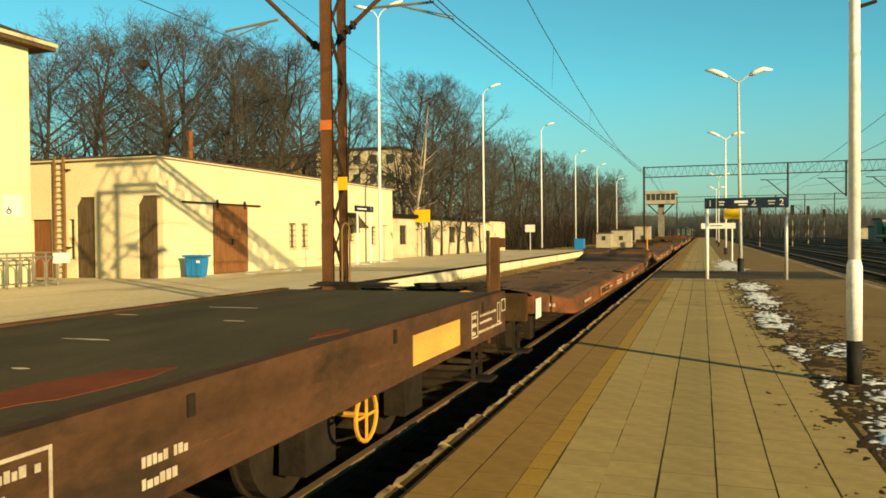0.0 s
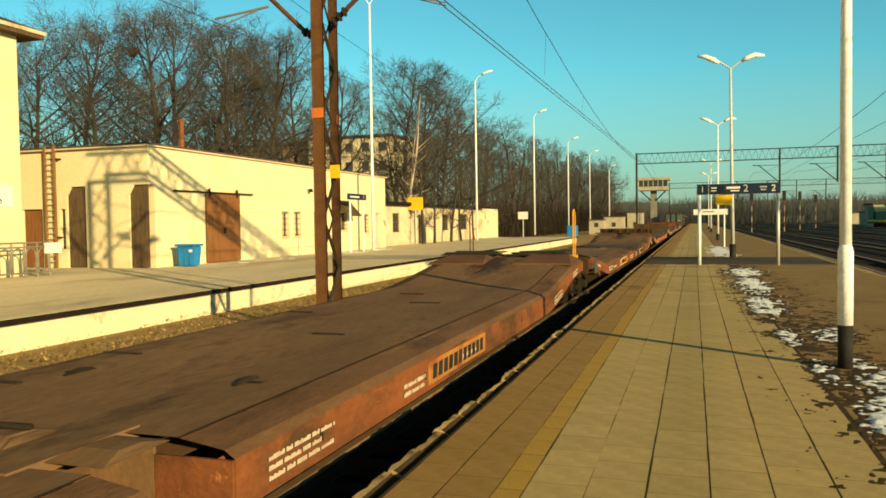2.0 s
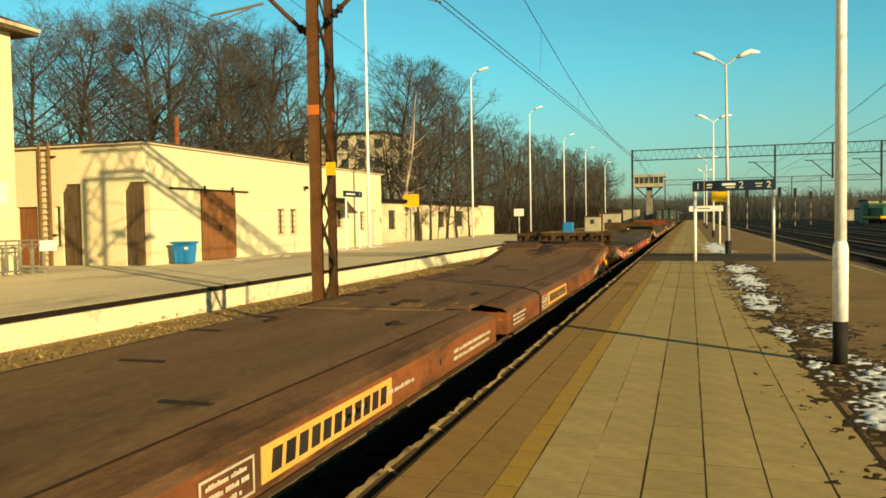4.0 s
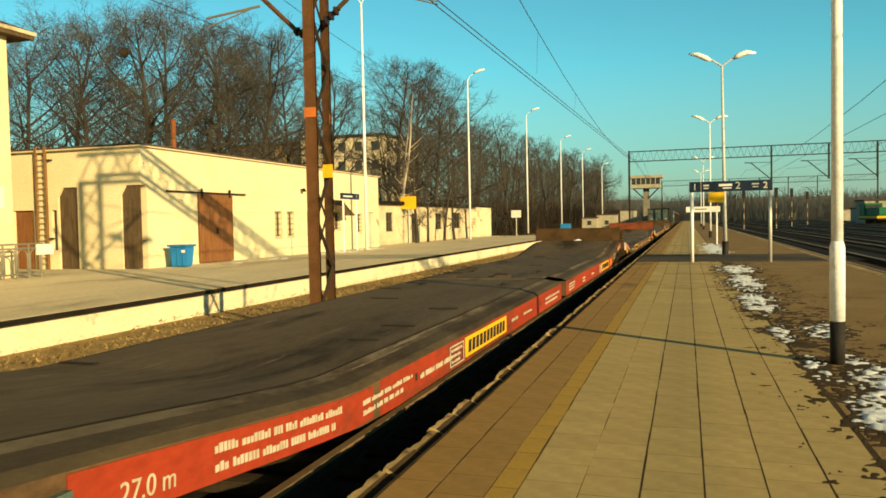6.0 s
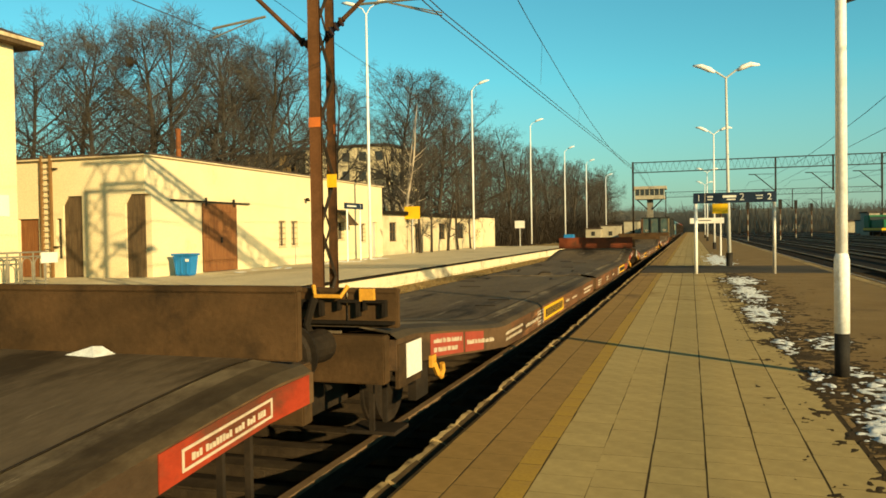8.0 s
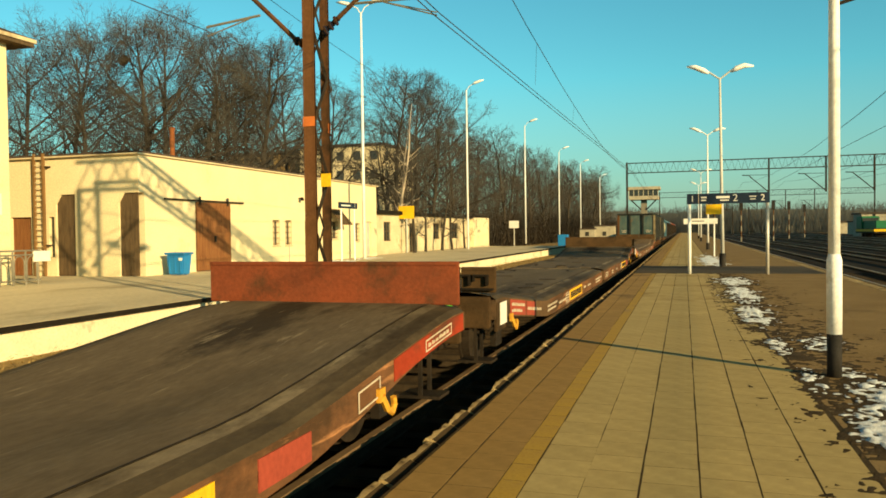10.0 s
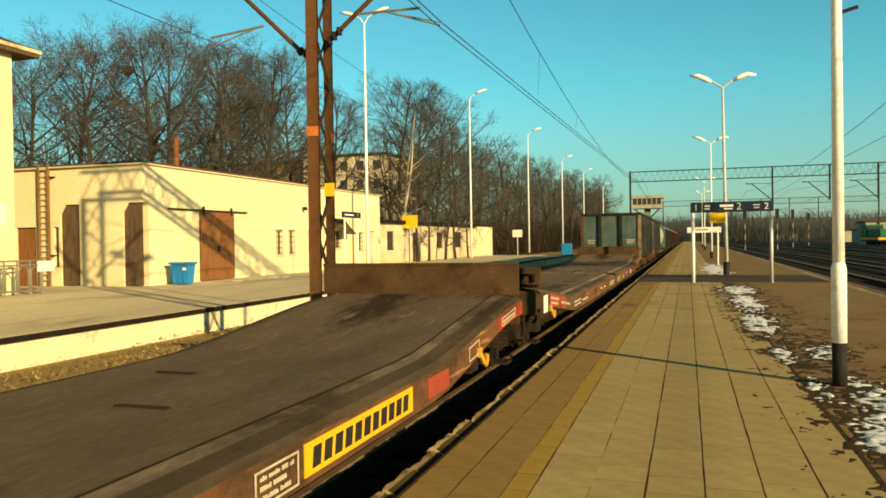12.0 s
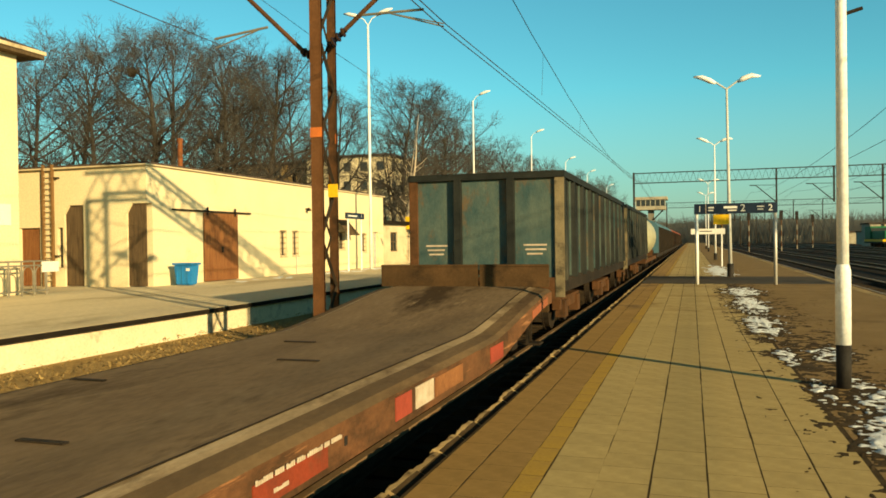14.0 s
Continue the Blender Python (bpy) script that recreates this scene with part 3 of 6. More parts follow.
def frame_mark(parent, u0, u1, z0, z1, m, x=W + 0.012, ramp=False):
    """A painted outline; on a ramp its long sides follow the slope and heights are below the level deck."""
    s = Shape()
    e = 0.014
    for ua, ub, za, zb in ((u0, u1, z0, z0 + e), (u0, u1, z1 - e, z1), (u0, u0 + e, z0 + e, z1 - e), (u1 - e, u1, z0 + e, z1 - e)):
        da, db = (deck_z(ua) - 0.5, deck_z(ub) - 0.5) if ramp else (0.0, 0.0)
        s.hexa([(x - 0.004, ua, za + da), (x - 0.004, ub, za + db), (x - 0.004, ub, zb + db), (x - 0.004, ua, zb + da)],
               [(x, ua, za + da), (x, ub, za + db), (x, ub, zb + db), (x, ua, zb + da)])
    s.part("painted_frame", m, parent, weld=True)


def panel(parent, name, u0, u1, z0, z1, m, x=W + 0.008, label=""):
    box(x - 0.008, x, u0, u1, z0, z1).part(name, m, parent, label)


def sill_bottom(u, ua, z, low):
    if u > L - 3.4:
        return z - 0.36 + 0.09 * min(1.0, (u - L + 3.4) / 2.0)
    if u < 4.2:
        return z - 0.36 + 0.035 * min(1.0, (4.2 - u) / 1.0)
    return z - 0.36


def deck_unit(parent, ua, ub, deck, side, low, high):
    """One half of a low-floor wagon: deck, shoulders, side walls and underframe, following the dip of the deck."""
    n = max(2, int((ub - ua) / 0.35))
    us = [ua + (ub - ua) * i / n for i in range(n + 1)]
    d, sh, si, sm, se = Shape(), *[{1: Shape(), -1: Shape()} for i in range(4)]
    for a, b in zip(us, us[1:]):
        za, zb = deck_z(a, low, high), deck_z(b, low, high)
        wi = 1.14
        d.face([(-wi, a, za), (wi, a, za), (wi, b, zb), (-wi, b, zb)])
        d.face([(-wi, b, zb - 0.1), (wi, b, zb - 0.1), (wi, a, za - 0.1), (-wi, a, za - 0.1)])
        for s in (1, -1):
            xm, zm = 1.25, 0.021
            q = [(s * wi, a, za - 0.004), (s * xm, a, za - zm), (s * xm, b, zb - zm), (s * wi, b, zb - 0.004)]
            q1 = [(s * xm, a, za - zm), (s * 1.40, a, za - 0.045), (s * 1.40, b, zb - 0.045), (s * xm, b, zb - zm)]
            q2 = [(s * 1.40, a, za - 0.045), (s * W, a, za - 0.085), (s * W, b, zb - 0.085), (s * 1.40, b, zb - 0.045)]
            sh[s].face(q if s > 0 else q[::-1])
            sh[s].face(q1 if s > 0 else q1[::-1], 1)
            sh[s].face(q2 if s > 0 else q2[::-1], 1)
            q6 = [(s * (wi - 0.007), a, za + 0.004), (s * (wi + 0.003), a, za + 0.003), (s * (wi + 0.003), b, zb + 0.003), (s * (wi - 0.007), b, zb + 0.004)]
            sm[s].face(q6 if s > 0 else q6[::-1])
            ba, bb = sill_bottom(a, ua, za, low), sill_bottom(b, ua, zb, low)
            q3 = [(s * W, a, za - 0.085), (s * W, a, ba), (s * W, b, bb), (s * W, b, zb - 0.085)]
            q4 = [(s * W, a, ba), (s * (W - 0.10), a, ba), (s * (W - 0.10), b, bb), (s * W, b, bb)]
            q5 = [(s * (W - 0.10), a, ba), (s * (W - 0.10), a, za - 0.09), (s * (W - 0.10), b, zb - 0.09), (s * (W - 0.10), b, bb)]
            for q in (q3, q4, q5):
                (se if a < 3.75 or a > L - 3.3 and side is SIDE_RED else si)[s].face(q if s > 0 else q[::-1])
    for u in (ua, ub):
        z = deck_z(u, low, high)
        way = -0.02 if u == ua else 0.02
        for s in (1, -1):
            box(min(s * 1.0, s * (W - 0.002)), max(s * 1.0, s * (W - 0.002)), min(u, u + way), max(u, u + way), sill_bottom(u, ua, z, low), z - 0.09).part("end_plate", SILL_DARK if side in (SIDE_RED, SIDE_WORN) else side, parent)
        box(-0.995, 0.995, min(u, u + way), max(u, u + way), z - 0.34, z - 0.03).part("end_beam", deck, parent)
    o = d.part("deck", deck, parent, weld=True)
    for s in (1, -1):
        sh[s].part("deck_shoulder", [SHOULDER_TAN, EDGE_DULL] if deck is DECK_TAN else [SHOULDER_BROWN, SHOULDER_BROWN] if deck is DECK_BROWN else [SHOULDER, EDGE_SHADE], parent, weld=True)
        si[s].part("side_sill", side, parent, weld=True)
        if se[s].v:
            se[s].part("end_sill", SILL_DARK if side is not SIDE_BROWN else side, parent, weld=True)
        sm[s].part("edge_seam", DARKSTEEL, parent, weld=True)
    for i in range(int((ub - ua) / 1.9)):
        uu = ua + 0.9 + i * 1.9
        z = deck_z(uu, low, high)
        if abs(deck_z(uu + 0.2, low, high) - z) < 0.004:
            box(W - 0.01, W + 0.003, uu, uu + 0.045, z - 0.25, z - 0.19).part("lashing_slot", BLACKPAINT, parent)
    u = Shape()
    for x in (-0.45, 0.45):
        u.box(x - 0.06, x + 0.06, ua + 0.05, ub - 0.05, low - 0.5, low - 0.11)
    u.part("underframe", DARKSTEEL, parent)
    # lashing slots on the deck
    r = random.Random(int(ua * 7 + 3))
    for k in range(9):
        uu = ua + 0.8 + (ub - ua - 1.6) * k / 8 + r.uniform(-0.3, 0.3)
        x = r.choice((-0.9, -0.35, 0.3, 0.85))
        z = deck_z(uu, low, high)
        if abs(deck_z(uu + 0.3, low, high) - z) > 0.01:
            continue
        box(x - r.uniform(0.15, 0.32), x + 0.1, uu, uu + 0.05, z + 0.001, z + 0.012).part("lashing_slot", DARKSTEEL, parent)
    return o


def end_flap(parent, u, way, z, hooks, m, gap=1.0, ht=0.42):
    """A folded-up end ramp: a plate across the deck with locks and levers on its outer face."""
    for x0, x1 in ((-1.44, gap - 0.012), (gap + 0.012, 1.44)) if gap else ((-1.44, 1.44),):
        f = Shape()
        f.box(x0, x1, u - 0.03, u + 0.03, z - 0.01, z + ht - 0.02)
        f.box(x0, x1, u - 0.045, u + 0.045, z + ht - 0.04, z + ht)
        f.part("end_flap", m, parent, bevel=0.008)
    if not hooks:
        return
    yo = u + way * 0.035
    ya, yb = min(yo, yo + way * 0.05), max(yo, yo + way * 0.05)
    top = z + ht - 0.09
    for x in (-1.2, -0.8, -0.4, 0.0, 0.42, 0.80, 1.12, 1.34):
        h = Shape()
        h.box(x - 0.17, x + 0.02, ya, yb, top - 0.022, top)
        h.box(x - 0.01, x + 0.02, ya, yb, top - 0.13, top - 0.02)
        h.box(x - 0.17, x - 0.15, ya, yb, top - 0.08, top - 0.02)
        h.part("flap_lock", LIP, parent)
    box(-1.42, 1.42, ya, yb - 0.02 if way > 0 else yb, z + 0.02, z + 0.045).part("hinge_bar", LIP, parent)
    for x in (-0.75, 0.75):
        h = Shape()
        h.tube([(x, yo, z + ht - 0.04), (x + 0.02, yo + way * 0.1, z + 0.20), (x - 0.03, yo + way * 0.12, z + 0.02), (x + 0.05, yo + way * 0.1, z - 0.25), (x + 0.12, yo + way * 0.06, z - 0.5)], 0.032, 8)
        h.part("lever", LIP, parent)


def grab_loop(parent, x, u, z, h, m):
    s = Shape()
    p = [(x, u, z)] + [(x, u, z + h * k) for k in (0.3, 0.6, 0.9)]
    p += [(x, u + 0.13 - 0.13 * math.cos(a), z + h * 0.9 + 0.13 * math.sin(a)) for a in (0.5, 1.0, math.pi / 2, 2.1, 2.6)]
    p += [(x, u + 0.26, z + h * k) for k in (0.9, 0.6, 0.3, 0.0)]
    s.tube(p, 0.015, 8)
    s.part("grab_handle", m, parent, "tall hooped grab handle")


def footstep(parent, u, x=1.25, z=-0.02):
    s = Shape()
    s.box(x - 0.22, x + 0.2, u - 0.16, u + 0.16, z, z + 0.03)
    for a in (-0.14, 0.14):
        s.box(x - 0.02, x + 0.02, u + a - 0.015, u + a + 0.015, z + 0.03, z + 0.48)
    s.part("footstep", DARKSTEEL, parent)


def tie_hook(parent, u, m):
    s = Shape()
    z = deck_z(u) - 0.72 if u > 20 else 0.0
    s.tube([(W + 0.02, u, 0.44 + z), (W + 0.04, u + 0.06, 0.33 + z), (W + 0.04, u + 0.14, 0.29 + z), (W + 0.04, u + 0.20, 0.34 + z), (W + 0.04, u + 0.18, 0.40 + z)], 0.027, 6)
    s.box(W, W + 0.03, u - 0.06, u + 0.05, 0.40 + z, 0.50 + z)
    s.part("tie_hook", m, parent, "yellow rope hook")


def letters(text, size, m, parent, where, facing):
    c = bpy.data.curves.new("digit", "FONT")
    c.body, c.size, c.extrude, c.align_x, c.align_y = text, size, 0.002, "CENTER", "CENTER"
    c.materials.append(m)
    ob = new("digit", c)
    dg = bpy.context.evaluated_depsgraph_get()
    me = bpy.data.meshes.new_from_object(ob.evaluated_get(dg))
    bpy.data.objects.remove(ob)
    o = new("digit", me)
    o.parent = parent
    o.matrix_basis = Matrix.Translation(where) @ pose(0, 0, 0, 90, 0, facing)
    return o


def car_wagon(k, style):
    """A pair of close-coupled low-floor car transporter halves."""
    deck, side, label = {
        "brown": (DECK_BROWN, SIDE_BROWN, "rusty brown low-floor car transporter wagon, empty"),
        "red": (DECK_SOOT, SIDE_RED, "low-floor car transporter wagon with grey deck and red sides"),
        "worn": (DECK_TAN if k == 7 else DECK_GREY, SIDE_WORN, "worn low-floor car transporter wagon with rusty sides"),
    }[style]
    o = wagon_root("flat_wagon", label, "railway wagon", 27.0 * (k - 2), "flat wagons of the train")
    low, high = 0.50, 0.83
    mid = L / 2
    deck_unit(o, 0.0, mid - 0.30, deck, side, low, high)
    deck_unit(o, mid + 0.30, L, deck, side, low, high)
    # bridge between the halves
    b = Shape()
    b.box(-1.05, 0.80, mid - 0.42, mid + 0.42, low - 0.05, low + 0.012)
    b.box(-0.25, 0.25, mid - 0.5, mid + 0.5, low - 0.45, low - 0.06)
    b.part("bridge_plate", deck, o)
    for x, dz in ((-0.75, 0.035), (0.30, 0.05), (0.95, 0.03)):
        t = Shape()
        t.hexa([(x - 0.17, mid - 0.24, low), (x + 0.2, mid - 0.24, low), (x + 0.2, mid + 0.26, low), (x - 0.17, mid + 0.26, low)],
               [(x - 0.10, mid - 0.05, low + dz), (x + 0.12, mid - 0.05, low + dz), (x + 0.12, mid + 0.12, low + dz * 0.8), (x - 0.10, mid + 0.12, low + dz * 0.8)])
        t.part("hinge_hump", deck, o, bevel=0.02)
    t = Shape()
    t.tube([(0.15, mid - 0.12, low + 0.02), (0.18, mid + 0.06, low + 0.06), (0.40, mid + 0.10, low + 0.05)], 0.022, 6)
    t.part("link_bar", DARKSTEEL, o)
    for u in (1.4, mid - 1.6, mid + 1.6, L - 1.4):
        wheelset(o, u, 0.38)
        axle_guard(o, u)
    hz = high - 0.38
    for u, way in ((0.0, -1), (L, 1)):
        h = Shape()
        h.box(-1.40, 1.40, min(u, u + way * 0.12), max(u, u + way * 0.12), high - 0.42, high - 0.05)
        h.part("headstock", FLAP, o, bevel=0.01)
        buffers(o, u + way * 0.12, way, 0.70, GREENPAINT if (k, way) in ((6, -1), (5, 1)) else None)
        box(W - 0.02, W + 0.008, u - 0.001 if way > 0 else u, u + 0.5 if way < 0 else u - 0.5, 0.36, 0.70).part("corner_plate", FLAP, o) if style != "brown" and way < 0 else None
        footstep(o, u - way * 0.35, 1.15, -0.06)
    f1 = deck_z(0)
    if style == "brown":
        for way, u in ((-1, 0.0), (1, L)):
            for x in (-0.95, 0.55):
                rp = random.Random(int(x * 10) + 50)
                for i in range(3):
                    p = Shape()
                    a0, a1 = x - 0.62 + rp.uniform(-0.12, 0.08), x + 0.52 + rp.uniform(-0.1, 0.12)
                    v0 = u - 0.16 + way * 0.3 + rp.uniform(-0.06, 0.06)
                    t0, t1 = rp.uniform(-0.02, 0.02), rp.uniform(-0.02, 0.03)
                    zb = high + 0.02 + 0.03 * i
                    p.hexa([(a0, v0, zb + t0), (a1, v0, zb + t1), (a1, v0 + 0.22, zb + t1), (a0, v0 + 0.22, zb + t0)],
                           [(a0, v0, zb + 0.018 + t0), (a1, v0, zb + 0.018 + t1), (a1, v0 + 0.22, zb + 0.018 + t1), (a0, v0 + 0.22, zb + 0.018 + t0)])
                    p.part("bridging_plate", BLACKPAINT, o, "black folded bridging plate")
                for q in (-0.15, 0.25):
                    box(x + q - 0.05, x + q + 0.05, u - 0.1 + way * 0.25, u + 0.05 + way * 0.25, high - 0.3, high + 0.03).part("plate_bracket", side, o)
        for x in (-0.85, 0.85):
            hmp = Shape()
            c0, c1 = L - 1.30, L - 0.30
            zn = deck_z(c0)
            hmp.hexa([(x - 0.58, c0, zn - 0.01), (x + 0.58, c0, zn - 0.01), (x + 0.58, c1, high - 0.01), (x - 0.58, c1, high - 0.01)],
                     [(x - 0.56, c0 + 0.02, zn + 0.03), (x + 0.56, c0 + 0.02, zn + 0.03), (x + 0.38, c1, high + 0.07), (x - 0.38, c1, high + 0.07)])
            hmp.part("wheel_hump", HUMP, o, "reddish raised wheel cover", bevel=0.01)
        grab_loop(o, 1.30, L - 0.22, high - 0.08, 1.02, LOOPYELLOW if k == 2 else RUSTY)
        grab_loop(o, -1.28, -0.13, high - 0.30, 1.22, LADDER if k == 2 else RUSTY)
        y = Shape()
        y.tube([(0.95, L + 0.02, 0.72), (0.95, L + 0.30, 0.72)], [0.17, 0.15], 14)
        y.part("buffer_housing", LOOPYELLOW if k == 2 else RUSTY, o)
        y = Shape()
        y.box(1.05, 1.35, L - 0.05, L + 0.1, 0.82, 0.88)
        y.part("lever", LOOPYELLOW if k == 2 else RUSTY, o)
        if k == 3:
            tie_hook(o, L - 1.25, LOOPYELLOW)
            ramp_panel(o, "faded_panel", L - 2.15, L - 1.6, 0.215, 0.39, DULLRED)
    else:
        end_flap(o, 0.10, -1, high, True, FLAP, 1.0, 0.30)
        end_flap(o, L - 0.10, 1, high, True, REDFLAP if k == 5 else FLAP, 0.28 if k == 7 else 0, 0.36 if k == 7 else 0.43)
        if k in (5,):
            for x in (0.55, 1.20):
                box(x - 0.06, x + 0.06, 0.02, 0.06, high + 0.20, high + 0.30).part("reflector", LOOPYELLOW, o)
            t = Shape()
            t.tube([(0.74, 0.03, high + 0.32), (0.78, -0.02, high + 0.24), (1.0, -0.02, high + 0.24), (1.04, 0.03, high + 0.32)], 0.018, 6)
            t.part("pull_handle", LOOPYELLOW, o)
    # markings, both halves
    rr = k * 11
    top = low - 0.125
    bot = low - 0.325
    if style == "red":
        ramp_panel(o, "red_band", 0.95, 3.78, bot + 0.0, top + 0.03, SIDE_RED)
    if style == "red":
        at = (W + 0.014, 1.38, bot + 0.09 + deck_z(1.38) - low)
        letters("27.0 m", 0.13, MARK, o, at, 90).matrix_basis = Matrix.Translation(at) @ pose(0, 0, 0, -6) @ pose(0, 0, 0, 90, 0, 90)
        bars(o, 1.85, 3.3, bot + 0.03, top + 0.01, 2, MARK, rr, x=W + 0.014, ramp=True)
    else:
        bars(o, 1.15, 1.65, bot + 0.05, top - 0.02, 1, MARK, rr, fill=0.9 if style == "brown" else 0.0, ramp=True)
    if k != 2:
        bars(o, 3.6, 4.6, bot + 0.04, top - 0.02, 2, MARK, rr + 1)
    bars(o, 4.8, 5.7, bot + 0.05, top - 0.04, 1, MARK, rr + 2)
    if k == 7:
        panel(o, "faded_panel", 16.7, 17.55, bot + 0.01, top - 0.05, WORNRED)
        bars(o, 16.72, 17.75, top - 0.075, top, 1, MARK, 5, fill=0.95)
        bars(o, 16.9, 17.06, bot + 0.04, bot + 0.10, 1, MARK, 6, fill=0.95)
        panel(o, "faded_panel", 19.66, 20.5, bot + 0.03, top, RUSTPANEL)
        panel(o, "red_panel", 18.7, 19.05, bot + 0.03, top + 0.01, PANELRED)
        panel(o, "white_plate", 19.15, 19.6, bot + 0.03, top + 0.01, MARK)
    bars(o, 8.35, 8.75, bot + 0.07, top - 0.03, 1, MARK, rr + 4)
    bars(o, 9.1, 9.7, bot + 0.07, top - 0.05, 1, MARK, rr + 12)
    for c, seed in (((7.35, 5), (16.0, 6)) if style == "brown" else ((6.2, 5), (19.35, 6))) if k != 7 else ():
        if k != 2:
            frame_mark(o, c - 0.55, c - 0.08, bot, top, MARK)
            bars(o, c - 0.5, c - 0.12, bot + 0.02, top - 0.02, 3, MARK, rr + seed)
        panel(o, "name_panel", c, c + 1.85, bot + 0.01, top + 0.01, WAGONYELLOW if style != "brown" else DULLYELLOW if k == 2 else FADEDYELLOW, label="yellow name panel with dark bars")
        x, s = W + 0.012, Shape()
        for i in range(11):
            u = c + 0.09 + i * 0.153
            z0, z1 = bot + 0.045, top - 0.03
            s.hexa([(x - 0.004, u, z0), (x - 0.004, u + 0.105, z0), (x - 0.004, u + 0.125, z1), (x - 0.004, u + 0.02, z1)],
                   [(x, u, z0), (x, u + 0.105, z0), (x, u + 0.125, z1), (x, u + 0.02, z1)])
        s.part("wordmark", BLACKPAINT, o, kind="stuff")
    if style != "brown":
        panel(o, "red_panel", 21.6, 22.2, bot + 0.02, top, ORANGE if style == "red" else PANELRED)
    bars(o, 10.8, 12.2, bot + 0.03, top - 0.03, 2, MARK, rr + 7)
    bars(o, 13.4, 14.2, bot + 0.02, top - 0.02, 3, MARK, rr + 8)
    bars(o, 15.4, 15.9, bot + 0.02, top - 0.05, 2, MARK, rr + 9)
    if k != 7:
        bars(o, 17.0, 17.5, bot + 0.05, top - 0.05, 1, MARK, rr + 10)
    if style == "brown":
        bars(o, 22.25, 22.9, 0.20, 0.30, 1, MARK, rr + 11, fill=0.95, tall=0.5, ramp=True)
        frame_mark(o, 22.2, 22.95, 0.19, 0.31, MARK, ramp=True)
        bars(o, 24.2, 24.8, 0.26, 0.38, 2, MARK, rr + 15, ramp=True)
    else:
        if k < 7:
            ramp_panel(o, "red_panel", 23.6 if k == 5 else 24.2, 25.55, 0.235, 0.405, SIDE_RED)
            if k > 4:
                tie_hook(o, 23.3, LOOPYELLOW)
            bars(o, 24.42, 25.05, 0.275, 0.36, 1, MARK, rr + 11, x=W + 0.014, fill=0.95, tall=0.5, ramp=True)
            frame_mark(o, 24.35, 25.12, 0.265, 0.37, MARK, W + 0.014, True)
            frame_mark(o, 22.9, 23.3, 0.22, 0.37, MARK, ramp=True)
        else:
            ramp_panel(o, "faded_panel", 24.0, 25.2, 0.245, 0.36, DULLRED)
    if style == "worn":
        ramp_panel(o, "red_panel", 0.78, 1.77, bot + 0.02, top + 0.02, PANELRED)
        ramp_panel(o, "red_panel", 1.85, 2.55, bot + 0.02, top + 0.02, PANELRED)
        bars(o, 0.85, 1.7, bot + 0.04, top, 2, MARK, rr + 13, x=W + 0.014, ramp=True)
        bars(o, 1.9, 3.0, bot + 0.07, top - 0.02, 1, MARK, rr + 14, x=W + 0.014, ramp=True)
    if k == 4:
        sn = Shape()
        sn.hexa([(-0.12, L - 0.26, high), (0.14, L - 0.30, high), (0.17, L - 0.15, high), (-0.06, L - 0.14, high)], [(0.02, L - 0.21, high + 0.04), (0.06, L - 0.22, high + 0.055), (0.09, L - 0.17, high + 0.05), (0.0, L - 0.16, high + 0.03)])
        sn.part("snow_lump", SNOW, o)
    if k in (2, 5, 6, 7):
        panel(o, "white_plate", 0.16, 0.50, 0.42, 0.69, PLATE, W + 0.02, "blank white plate")
    if k in (5, 6, 7):
        tie_hook(o, 0.80, LOOPYELLOW)
    if k == 3 or k == 4:
        tie_hook(o, 0.9, RUSTY)
        box(W, W + 0.03, 0.55, 0.95, 0.38, 0.62).part("net_box", GONDOLA, o)
    return o


car_wagon(2, "brown")
car_wagon(3, "brown")
car_wagon(4, "red")
car_wagon(5, "worn")
car_wagon(6, "worn")
car_wagon(7, "worn")


